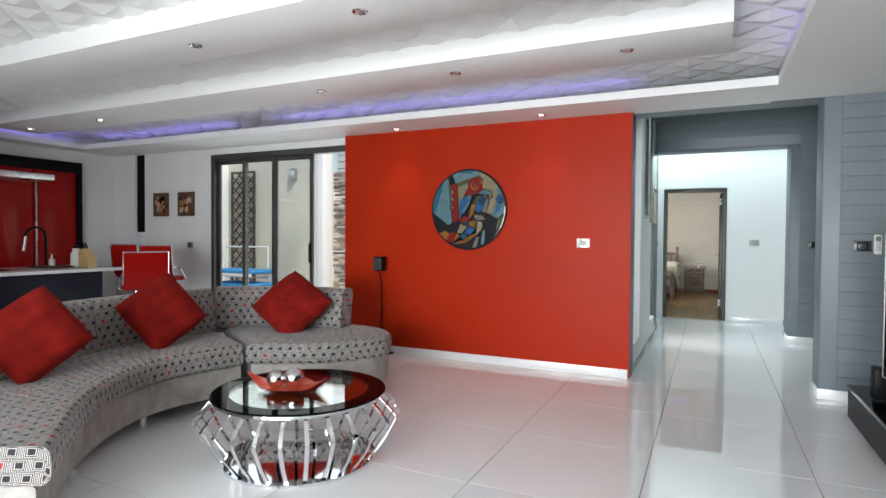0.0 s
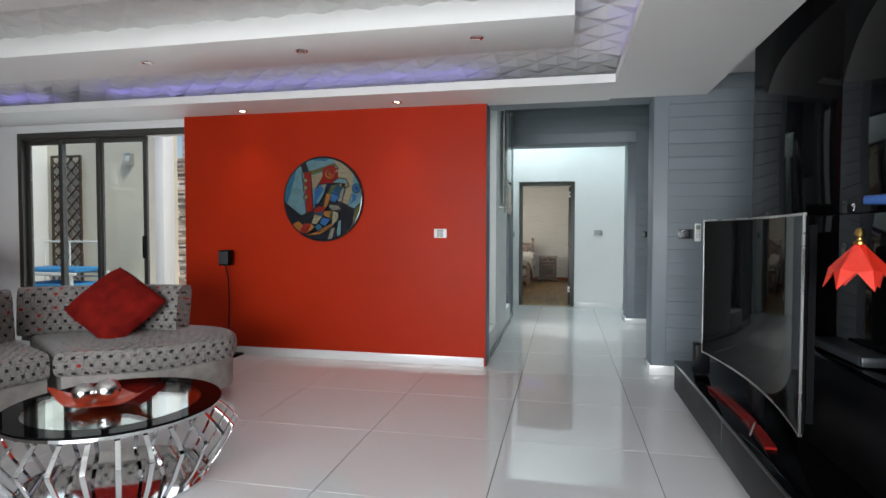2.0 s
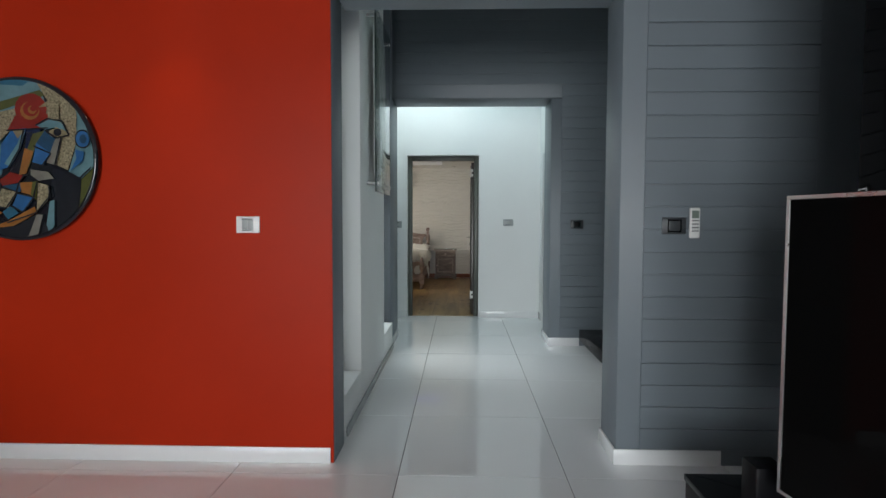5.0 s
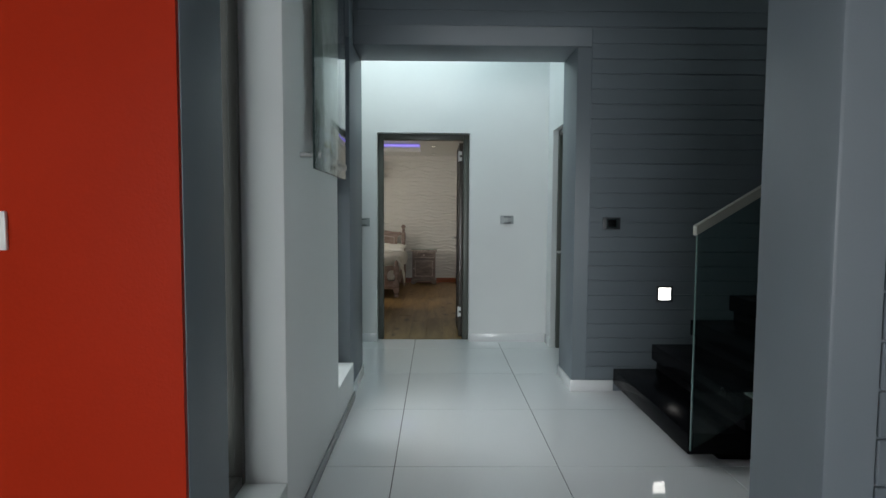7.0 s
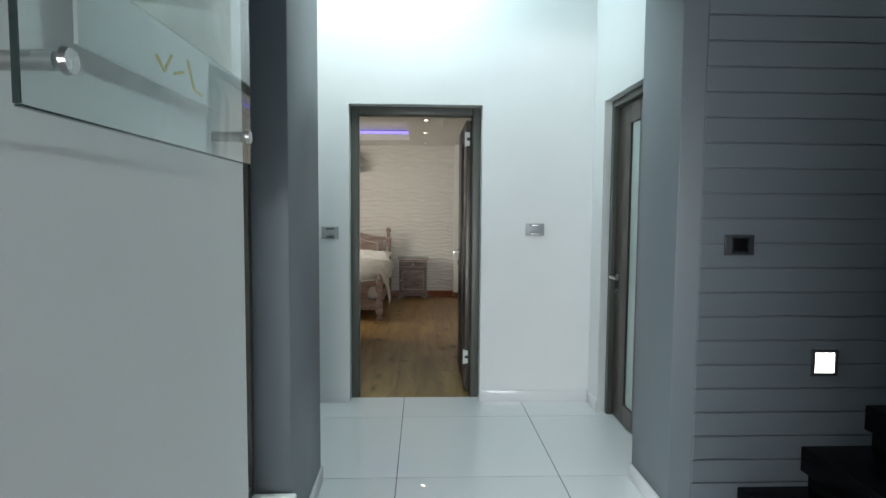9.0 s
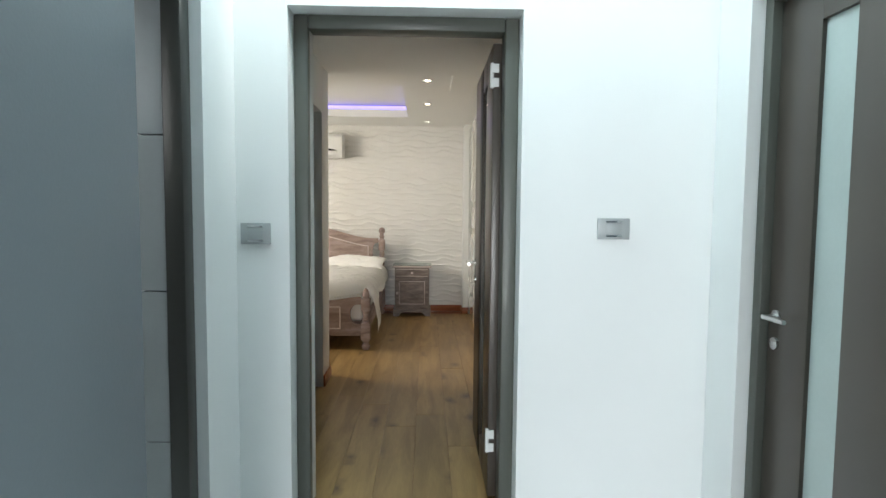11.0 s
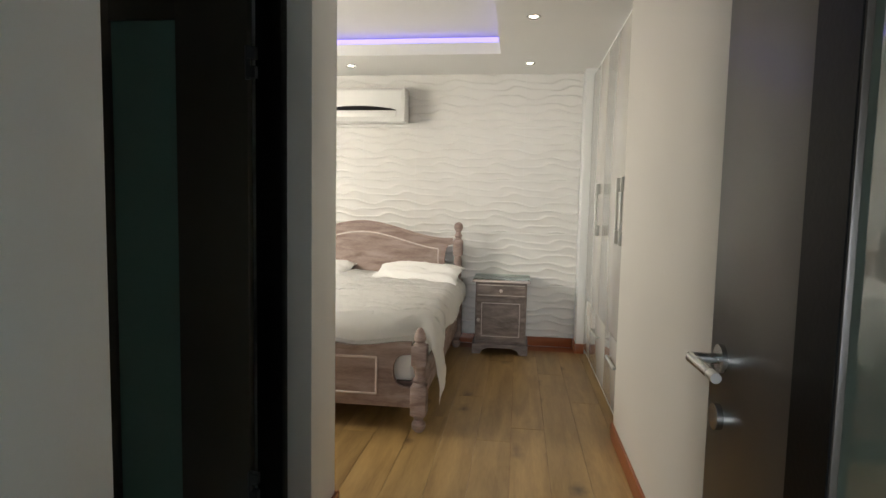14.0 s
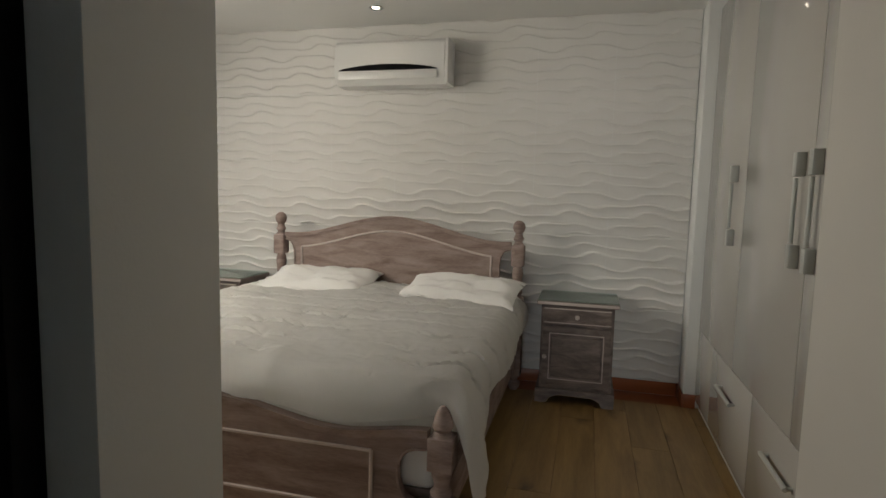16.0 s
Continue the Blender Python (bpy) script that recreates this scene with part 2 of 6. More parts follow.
single("ceiling_panels", bm, CEIL, "white faceted diamond relief panels in the ceiling recess", "ceiling", kind="structure")
structure("ceiling_band_1", [(-6.7, 1.10, 4.29, 4.90, 2.605, 2.79)], CEIL, "white hung ceiling band with downlights", "ceiling", 0.003)
structure("ceiling_band_2", [(-6.7, 1.10, 3.03, 3.56, 2.605, 2.79)], CEIL, "white hung ceiling band with downlights", "ceiling", 0.003)

# ---- large structure: hall and stairwell ----
structure("beam_entry", [(0.321, 3.2, 6.23, 6.55, 2.535, 5.2), (-0.4, 0.32, 6.3, 6.55, 2.901, 5.2)], GREY, "blue-grey beam over the hall entry", "beam")
pier = structure("wall_pier", [(1.84, 3.4, 6.231, 6.55, -0.01, 2.72)], GREY, "blue-grey pier with horizontal boards", "wall", 0.012)
structure("wall_corridor", [(0.089, 0.31, 7.10, 8.28, -0.01, 5.2), (-0.06, 0.31, 6.451, 7.10, -0.01, 0.26), (0.0, 0.31, 8.28, 8.895, -0.01, 0.27), (0.0, 0.31, 6.551, 7.10, 3.4, 5.2), (0.0, 0.31, 8.28, 8.895, 3.4, 5.2)], WHITE, "white corridor wall between two tall windows", "wall", 0.008)
structure("wall_corridor_outside", [(-0.06, 0.088, 7.101, 8.279, 0.0, 5.2)], CONCRETE, "beige outer face of the corridor wall", "wall", 0.004)
wall_hall = structure("wall_hall", [(-0.03, 0.29, 8.9, 9.54, -0.01, 2.56), (-0.03, 5.2, 9.10, 9.54, 2.561, 5.2), (1.925, 5.2, 9.10, 9.54, -0.01, 2.56), (-0.03, 0.29, 8.9, 9.099, 2.561, 5.2)], GREY, "blue-grey wall with a wide opening and horizontal boards", "wall", 0.01)
structure("wall_stairwell", [(5.2, 5.4, 6.23, 9.54, -0.01, 5.2), (3.201, 5.2, 6.231, 6.55, 2.73, 5.2), (3.41, 5.2, 6.231, 6.55, -0.01, 2.72)], GREY, "blue-grey stairwell wall", "wall")
structure("ceiling_stairwell", [(-0.4, 5.4, 6.2, 9.6, 5.21, 5.35)], CEIL, "high white stairwell ceiling", "ceiling")
structure("wall_bedroom_door", [(-0.2, 0.285, 10.75, 10.95, -0.01, 3.6), (1.24, 2.4, 10.75, 10.95, -0.01, 3.6), (0.285, 1.24, 10.75, 10.95, 2.165, 3.6), (0.0705, 0.335, 10.9505, 11.014, -0.01, 2.409), (0.2855, 0.335, 10.8955, 10.9495, -0.01, 2.104)], WHITE, "white wall with the open bedroom door", "wall")
structure("wall_hall_side", [(2.05, 2.25, 9.541, 9.66, -0.01, 3.6), (2.05, 2.25, 10.52, 10.749, -0.01, 3.6), (2.05, 2.25, 9.66, 10.52, 2.16, 3.6)], WHITE, "white wall with a recessed door", "wall")
structure("wall_hall_left", [(-0.13, 0.07, 10.42, 10.749, -0.01, 3.6), (-0.13, 0.07, 9.541, 10.42, 2.13, 3.6)], WHITE, "white wall beside the bathroom opening", "wall")
structure("ceiling_skylight", [(-0.2, 0.15, 9.541, 10.75, 3.46, 3.6), (1.85, 2.25, 9.541, 10.75, 3.46, 3.6), (0.15, 1.85, 9.541, 9.66, 3.46, 3.6), (0.15, 1.85, 10.64, 10.75, 3.46, 3.6)], WHITE, "white ceiling round the skylight", "ceiling")

# ---- large structure: bedroom ----
structure("wall_bath", [(-0.13, 0.07, 10.951, 11.66, -0.01, 2.6), (-0.13, 0.07, 12.665, 12.935, -0.01, 2.6), (-0.13, 0.07, 11.66, 12.665, 2.07, 2.6), (-2.5, -0.131, 12.755, 12.935, -0.01, 2.6)], WHITE, "white wall with the bathroom door", "wall", 0.004)
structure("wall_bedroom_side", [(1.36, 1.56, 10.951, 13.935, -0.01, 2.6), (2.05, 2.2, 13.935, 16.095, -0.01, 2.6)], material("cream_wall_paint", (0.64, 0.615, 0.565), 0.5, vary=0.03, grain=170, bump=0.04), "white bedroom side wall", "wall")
structure("wall_bedroom_window", [(-2.66, -2.46, 12.936, 13.295, -0.01, 2.8), (-2.66, -2.46, 15.695, 16.095, -0.01, 2.8), (-2.66, -2.46, 13.295, 15.695, -0.01, 0.5), (-2.66, -2.46, 13.295, 15.695, 2.35, 2.8)], WHITE, "white bedroom wall with a wide window", "wall")
wall_wave = structure("wall_wave", [(-2.66, 2.2, 15.955, 16.145, -0.01, 2.8)], WHITE, "white bedroom end wall behind relief panels", "wall")
structure("pilaster", [(1.33, 1.60, 15.755, 15.954, -0.01, 2.6)], WHITE, "white corner pilaster", "wall", 0.003)
structure("ceiling_bedroom", [(-2.5, 0.62, 15.245, 16.095, 2.46, 2.55), (0.62, 2.2, 12.935, 16.095, 2.46, 2.55), (-2.5, 0.62, 12.935, 13.545, 2.46, 2.55), (-2.5, -2.2, 13.545, 15.245, 2.46, 2.55)], CEIL, "white bedroom ceiling border", "ceiling")
structure("ceiling_bedroom_recess", [(-2.5, 2.2, 12.795, 16.095, 2.62, 2.75)], CEIL, "white bedroom ceiling recess", "ceiling")
structure("ceiling_passage", [(-0.1, 1.37, 10.951, 12.934, 2.41, 2.6), (1.05, 1.37, 12.935, 13.555, 2.41, 2.459)], CEIL, "low white ceiling at the bedroom entry", "ceiling")
floor_bedroom = structure("floor_bedroom", [(-2.5, 2.2, 10.861, 16.095, -0.06, -0.005)], BASEWOOD, "oak plank bedroom floor", "floor")
structure("floor_bathroom", [(-1.9, 0.0, 9.0, 12.755, -0.04, 0.001)], TILE, "pale bathroom floor tiles", "floor")
structure("wall_bathroom", [(-1.9, -1.75, 9.3, 12.755, -0.01, 2.6), (-1.75, -0.13, 9.25, 9.4, -0.01, 2.6), (-1.75, -0.24, 10.75, 10.9, -0.01, 2.6)], TILE, "grey-white bathroom tile wall", "wall")
structure("ceiling_bathroom", [(-1.9, -0.14, 9.3, 12.755, 2.601, 2.7)], CEIL, "white bathroom ceiling", "ceiling")

# ---- skirtings ----
def skirting(name, boxes, mat, label):
    structure(name, boxes, mat, label, "skirting", 0.002)


skirting("baseboard", [(-2.95, 0.302, 6.178, 6.1895, 0.0, 0.085)], SKIRT, "white tile skirting along the red wall")
skirting("baseboard_pier", [(1.828, 2.4, 6.219, 6.2305, 0.0, 0.085), (1.828, 1.8395, 6.2306, 6.55, 0.0, 0.085)], SKIRT, "white tile skirting round the grey pier")
skirting("baseboard_hall", [(1.913, 2.24, 9.088, 9.0995, 0.0, 0.085), (1.913, 1.9245, 9.0996, 9.54, 0.0, 0.085), (0.2905, 0.302, 8.9, 9.54, 0.0, 0.085)], SKIRT, "white tile skirting in the hall")
skirting("baseboard_corridor", [(0.3105, 0.322, 6.56, 8.898, 0.0, 0.06)], material("grey_tile_skirting", (0.30, 0.31, 0.32), 0.15, bump=0), "thin grey skirting along the corridor")
skirting("baseboard_small_hall", [(0.07, 0.283, 10.738, 10.7495, 0.0, 0.085), (1.242, 2.05, 10.738, 10.7495, 0.0, 0.085), (2.038, 2.0495, 10.52, 10.737, 0.0, 0.085)], SKIRT, "white tile skirting beside the bedroom door")
skirting("baseboard_bedroom", [(0.0705, 0.085, 12.665, 12.95, 0.0, 0.085), (-2.46, 0.07, 12.936, 12.95, 0.0, 0.085), (1.345, 1.3595, 11.195, 13.935, 0.0, 0.085), (-2.46, 1.33, 15.94, 15.954, 0.0, 0.085), (1.316, 1.3295, 15.74, 15.939, 0.0, 0.085), (1.33, 1.40, 15.74, 15.755, 0.0, 0.085)], BASEWOOD, "red-brown wooden skirting in the bedroom")

# ---- blue light strips in the coves ----
def led_strip(box, label, mat=LED_BLUE):
    bm = bmesh.new()
    cube(bm, *box, bevel=0.002, segments=1)
    single("led_strip", bm, mat, label, "light strip", "cove light strips")


for x0, x1 in ((-6.9, -4.35), (-3.65, 0.35)):
    led_strip((x0, x1, 5.84, 5.856, 2.602, 2.611), "blue glowing light strip on the ceiling lip")
led_strip((1.62, 1.636, -2.2, 5.5, 2.602, 2.611), "blue glowing light strip on the side lip")
led_strip((-7.15, -7.135, -2.2, 5.5, 2.602, 2.614), "blue glowing light strip above the kitchen")
led_strip((-2.15, 0.60, 15.28, 15.29, 2.551, 2.598), "soft violet light strip in the bedroom ceiling", LED_SOFT)
led_strip((0.655, 0.665, 13.6, 15.2, 2.552, 2.572), "soft violet light strip along the bedroom ceiling edge", LED_SOFT)

# ---- downlights ----
def downlight(lit):
    ob = thing("downlight", "round chrome ceiling downlight, " + ("lit" if lit else "switched off"), "downlight", "ceiling downlights")
    bm = bmesh.new()
    lathe(bm, [(0.026, 0.0), (0.046, 0.0), (0.046, -0.004), (0.040, -0.008), (0.030, -0.005), (0.026, 0.0005)], sides=20)
    part("rim", bm, CHROME, ob, "", True)
    bm = bmesh.new()
    lathe(bm, [(0.0255, 0.0), (0.024, -0.0035), (0.01, -0.0045), (0.002, -0.0045)], sides=16)
    part("bulb", bm, LAMP_WARM if lit else STEEL, ob, "", True)
    return ob


off, lit = downlight(False), downlight(True)
off.location, lit.location = (0.47, 4.56, 2.604), (-0.5, 5.95, SOFFIT - 0.001)
for x, y in ((-0.80, 4.58), (-2.09, 4.60), (-0.80, 3.27), (-2.11, 3.30)):
    copy_thing(off, pose(x, y, 2.604))
for x, y in ((-5.1, 4.62), (-6.4, 4.62), (-5.06, 3.32)):
    copy_thing(lit, pose(x, y, 2.604))
copy_thing(lit, pose(-2.16, 6.03, SOFFIT - 0.001))
for x, y in ((0.85, 13.315), (0.85, 14.375), (0.85, 15.535), (-0.67, 15.555)):
    copy_thing(lit, pose(x, y, 2.459))


def spot(name, at, watts, color=(1.0, 0.84, 0.66), size=75):
    lamp = new(name, bpy.data.lights.new(name, "SPOT"))
    lamp.data.energy, lamp.data.color, lamp.data.spot_size, lamp.data.spot_blend, lamp.data.shadow_soft_size = watts, color, radians(size), 1.0, 0.03
    lamp.location = at


for x in (-0.5, -2.16):
    spot("downlight_beam", (x, 5.95, SOFFIT - 0.02), 15, size=80)
for x, y in ((0.85, 13.315), (0.85, 14.375), (0.85, 15.535), (-0.67, 15.555)):
    spot("downlight_beam", (x, y, 2.44), 2.4 if y < 14 else (0.7 if x > 0 and y < 15 else 1.6), size=120)


# ---- ceiling vents ----
for x in (-0.75, -4.0):
    ob = thing("ceiling_vent", "slim white slotted air vent in the ceiling", "air vent", "ceiling vents", at=(x, 5.02, RECESS - 0.035))
    block("vent_frame", (-0.32, 0.32, -0.05, 0.05, -0.012, 0.002), PLASTIC, ob, 0.002)
    for k in range(3):
        block("slat", (-0.30, 0.30, -0.035 + 0.028 * k, -0.02 + 0.028 * k, -0.018, -0.0125), DARKPLATE, ob)


# ---- switches and sockets ----
def switch(at, turn, w, h, plate, rocker, label, keys=1):
    ob = thing("light_switch", label, "switch")
    bm = bmesh.new()
    cube(bm, -w / 2, w / 2, -0.010, 0.0, -h / 2, h / 2, bevel=0.003)
    part("plate", bm, plate, ob, "", True)
    kw = w * 0.5 / keys
    for k in range(keys):
        c = (k - (keys - 1) / 2) * kw
        bm = bmesh.new()
        cube(bm, c - kw / 2 + 0.001, c + kw / 2 - 0.001, -0.014, -0.0105, -h * 0.30, h * 0.30, bevel=0.0015)
        part("rocker", bm, rocker, ob, "", True)
        for e in (-1, 1):
            block("edge_strip", (c - kw / 2, c + kw / 2, -0.0155, -0.0105, e * h * 0.34 - 0.003, e * h * 0.34 + 0.003), CHROME, ob)
    if plate is DARKPLATE:
        for e in (-1, 1):
            block("edge_strip", (e * w * 0.26 - 0.003, e * w * 0.26 + 0.003, -0.0155, -0.0105, -h * 0.375, h * 0.375), CHROME, ob)
    ob.matrix_world = pose(*at, 0, 0, turn)
    return ob


switch((-0.13, 6.189, 1.29), 0, 0.125, 0.088, PLATEW, PLASTIC, "white and silver light switch on the red wall", 2)
switch((2.12, 6.222, 1.29), 0, 0.125, 0.088, DARKPLATE, DARKPLATE, "dark light switch on the grey boarded pier", 1)
switch((2.20, 9.090, 1.27), 0, 0.130, 0.09, DARKPLATE, BLACKM, "dark light switch on the boarded hall wall", 1)
switch((1.63, 10.749, 1.277), 0, 0.135, 0.088, PLASTIC, PLASTIC, "silver light switch on the white hall wall", 1)
switch((0.15, 10.749, 1.246), 0, 0.122, 0.088, PLASTIC, PLASTIC, "silver light switch beside the bedroom door", 1)
switch((0.071, 11.32, 1.26), 90, 0.115, 0.09, PLASTIC, PLASTIC, "silver light switch inside the bedroom entry", 1)
switch((-5.67, 6.299, 1.2), 0, 0.11, 0.085, PLASTIC, DARKPLATE, "silver switch beside the sliding door", 2)

# remote control in its wall cradle
rc = thing("remote_control", "pale grey air-conditioner remote in a wall cradle", "remote", at=(2.220, 6.212, 1.31))
bm = bmesh.new()
cube(bm, -0.027, 0.027, -0.02, 0.0, -0.085, 0.075, bevel=0.009, segments=3)
part("body", bm, PLATEW, rc, "", True)
block("screen", (-0.018, 0.018, -0.0215, -0.0195, 0.02, 0.06), material("grey_lcd", (0.20, 0.24, 0.21), 0.2, bump=0), rc)
for i in range(3):
    for j in range(4):
        block("button", (-0.016 + 0.012 * i, -0.008 + 0.012 * i, -0.0225, -0.0195, 0.004 - 0.018 * j, 0.011 - 0.018 * j), DARKPLATE, rc)

# ---- round painting on the red wall ----
LACQUER = {}


def lacquer(name, color):
    if name not in LACQUER:
        LACQUER[name] = material("lacquer_" + name, tuple(0.75 * c for c in color), 0.12, vary=0.25, scale=14, grain=120, bump=0.02, coat=0.2)
    return LACQUER[name]


art = thing("round_painting", "round lacquered abstract painting in blue, black, red and cream", "painting", at=(-1.345, 6.186, 1.635))
RAD = 0.432
bm = bmesh.new()
lathe(bm, [(RAD * 0.97, 0.0), (RAD, 0.008), (RAD, 0.03), (RAD * 0.985, 0.038), (RAD * 0.97, 0.04)], sides=72)
bmesh.ops.rotate(bm, verts=bm.verts, cent=(0, 0, 0), matrix=Euler((radians(90), 0, 0)).to_matrix())
part("disc", bm, lacquer("black", (0.012, 0.014, 0.02)), art, "black disc", True)
LAYER = [0]


def daub(color, rgb, *pts):
    """A painted field inside the unit circle, kept within the disc."""
    LAYER[0] += 1
    bm = bmesh.new()
    vs = []
    dense = []
    for (ax, ay), (bx, by) in zip(pts, pts[1:] + pts[:1]):
        for k in range(8):
            dense.append((ax + (bx - ax) * k / 8, ay + (by - ay) * k / 8))
    for px, py in dense:
        d = math.hypot(px, py)
        s = min(1.0, 0.955 / d) if d else 1.0
        vs.append(bm.verts.new((px * s * RAD, -0.0402 - 0.00022 * LAYER[0], py * s * RAD)))
    f = bm.faces.new(vs)
    bmesh.ops.triangulate(bm, faces=[f])
    part("painted_field", bm, lacquer(color, rgb), art)


TEAL, PALE, CREAM, OX, NAVY, OCHRE, OLIVE, SKYB = (0.03, 0.13, 0.20), (0.13, 0.25, 0.28), (0.25, 0.21, 0.12), (0.26, 0.02, 0.012), (0.012, 0.02, 0.05), (0.32, 0.13, 0.03), (0.09, 0.10, 0.03), (0.03, 0.13, 0.32)
BLK, DEEP, GREYISH = (0.012, 0.014, 0.02), (0.02, 0.07, 0.13), (0.20, 0.19, 0.16)
LACQUER["speckle"] = material("lacquer_speckle", (0.21, 0.18, 0.11), 0.25, vary=0.9, scale=90, grain=260, bump=0.1, coat=0.2)


def oval(cx, cy, rx, ry, n=14):
    return [(cx + rx * math.cos(2 * math.pi * k / n), cy + ry * math.sin(2 * math.pi * k / n)) for k in range(n)]


def stroke(w, *pts):
    """A black outline along a line of points."""
    for (ax, az), (bx, bz) in zip(pts, pts[1:]):
        n = Vector((az - bz, bx - ax)).normalized() * w
        daub("black", BLK, (ax + n.x, az + n.y), (bx + n.x, bz + n.y), (bx - n.x, bz - n.y), (ax - n.x, az - n.y))


# sky fields
daub("pale", PALE, (-1, 0.0), (-0.9, 0.5), (-0.5, 0.95), (0.0, 1.0), (0.3, 0.95), (0.4, 0.6), (-0.2, 0.3), (-0.2, -0.25), (-0.5, -0.4), (-0.97, -0.05))
daub("teal", TEAL, (-1, 0.02), (-0.92, 0.45), (-0.62, 0.82), (-0.72, 0.45), (-0.82, 0.1), (-0.9, -0.1))
daub("teal", TEAL, (-0.3, 0.98), (0.25, 0.98), (0.1, 0.88), (-0.2, 0.9))
daub("pale", PALE, (0.77, 0.63), (0.97, 0.28), (0.98, -0.08), (0.8, -0.24), (0.64, -0.16), (0.76, 0.2))
# black ground
daub("black", BLK, (-0.98, -0.04), (-0.56, -0.40), (-0.2, -0.22), (-0.22, -0.56), (-0.44, -0.86), (-0.85, -0.55))
daub("black", BLK, (-0.44, -0.86), (-0.1, -0.76), (0.24, -0.64), (0.4, -0.9), (0.0, -1.0))
daub("black", BLK, (0.45, -0.10), (0.8, -0.24), (0.72, -0.7), (0.44, -0.92), (0.44, -0.55), (0.41, -0.36))
daub("olive", OLIVE, (0.8, -0.25), (0.99, -0.08), (0.9, -0.45), (0.76, -0.65))
# fretted neck with three pegs
daub("black", BLK, (-0.56, 0.86), (-0.43, 0.92), (-0.33, 0.64), (-0.49, 0.62))
daub("oxblood", OX, (-0.47, 0.62), (-0.28, 0.65), (-0.22, -0.26), (-0.40, -0.33))
for cy in (0.436, 0.266, 0.05):
    daub("black", BLK, *oval(-0.425, cy, 0.066, 0.062))
    daub("cream", CREAM, *oval(-0.425, cy, 0.052, 0.048))
daub("speckle", CREAM, (-0.27, 0.55), (0.05, 0.62), (0.02, 0.40), (-0.14, 0.28), (-0.22, 0.20))
daub("olive", OLIVE, (-0.33, 0.65), (0.32, 0.83), (0.38, 0.76), (-0.26, 0.56))
daub("speckle", CREAM, (0.27, 0.94), (0.55, 0.80), (0.77, 0.60), (0.75, 0.19), (0.64, -0.14), (0.48, -0.07), (0.59, 0.28), (0.38, 0.47), (0.41, 0.70))
# rose
daub("oxblood", OX, (-0.1, 0.34), (0.0, 0.52), (0.41, 0.54), (0.41, 0.38))
daub("oxblood", OX, *oval(0.20, 0.60, 0.20, 0.19))
daub("ochre", OCHRE, *oval(0.19, 0.58, 0.12, 0.11))
daub("oxblood", OX, *oval(0.205, 0.60, 0.10, 0.09))
daub("ochre", OCHRE, *oval(0.22, 0.59, 0.055, 0.05))
daub("oxblood", OX, *oval(0.235, 0.605, 0.04, 0.035))
daub("cream", CREAM, (0.30, 0.62), (0.42, 0.70), (0.40, 0.63))
# face
daub("blue", SKYB, (-0.22, -0.14), (-0.18, 0.18), (-0.05, 0.35), (0.14, 0.37), (0.06, 0.12), (-0.08, -0.10))
daub("pale", PALE, (-0.15, -0.06), (0.02, 0.18), (0.10, 0.36), (0.13, 0.36), (0.06, 0.12), (-0.08, -0.10))
daub("cream", CREAM, (-0.03, 0.34), (0.12, 0.35), (0.03, 0.24))
daub("navy", NAVY, (0.14, 0.35), (0.33, 0.36), (0.24, 0.15), (0.11, 0.02))
daub("olive", OLIVE, (0.22, 0.30), (0.37, 0.34), (0.24, 0.12), (0.16, -0.1), (0.04, -0.2), (0.12, 0.06))
daub("ochre", OCHRE, (0.11, 0.13), (0.22, 0.09), (0.12, -0.18), (0.03, -0.2))
daub("blue", SKYB, (0.26, 0.19), (0.45, 0.06), (0.34, -0.08), (0.20, -0.04))
daub("deep", DEEP, (0.37, 0.34), (0.50, 0.24), (0.45, 0.06), (0.26, 0.19))
daub("pale", PALE, (0.27, 0.40), (0.42, 0.47), (0.58, 0.44), (0.65, 0.31), (0.52, 0.38), (0.38, 0.35))
daub("cream", CREAM, *oval(0.53, 0.31, 0.115, 0.052))
daub("black", BLK, *oval(0.53, 0.318, 0.05, 0.046))
daub("grey", GREYISH, (0.50, 0.24), (0.59, 0.26), (0.50, -0.08), (0.38, -0.05))
daub("grey", GREYISH, (0.18, -0.13), (0.40, -0.16), (0.47, -0.24), (0.28, -0.27), (0.18, -0.20))
daub("oxblood", OX, (-0.22, -0.26), (-0.08, -0.16), (0.10, -0.21), (0.03, -0.29), (-0.18, -0.33))
daub("deep", DEEP, (-0.19, -0.33), (0.08, -0.29), (0.04, -0.41))
daub("speckle", CREAM, (-0.19, -0.36), (0.01, -0.41), (-0.12, -0.60), (-0.27, -0.58))
daub("ochre", OCHRE, (0.04, -0.29), (0.20, -0.28), (0.17, -0.44), (0.06, -0.41))
daub("olive", OLIVE, (0.20, -0.28), (0.27, -0.27), (0.24, -0.5), (0.17, -0.44))
daub("speckle", CREAM, (0.27, -0.29), (0.41, -0.33), (0.38, -0.52), (0.24, -0.65))
daub("blue", SKYB, (0.01, -0.42), (0.22, -0.47), (0.08, -0.65), (-0.06, -0.57))
daub("teal", TEAL, (-0.08, -0.57), (0.02, -0.66), (-0.12, -0.74), (-0.19, -0.65))
daub("ochre", OCHRE, (-0.42, -0.86), (-0.12, -0.76), (0.22, -0.58), (0.24, -0.66), (-0.05, -0.82))
daub("ochre", OCHRE, (-0.27, -0.58), (-0.19, -0.66), (-0.40, -0.82))
daub("ochre", OCHRE, (-0.76, -0.60), (-0.60, -0.52), (-0.47, -0.62), (-0.58, -0.76))
daub("oxblood", OX, (-0.45, -0.57), (-0.29, -0.58), (-0.40, -0.81), (-0.59, -0.78))
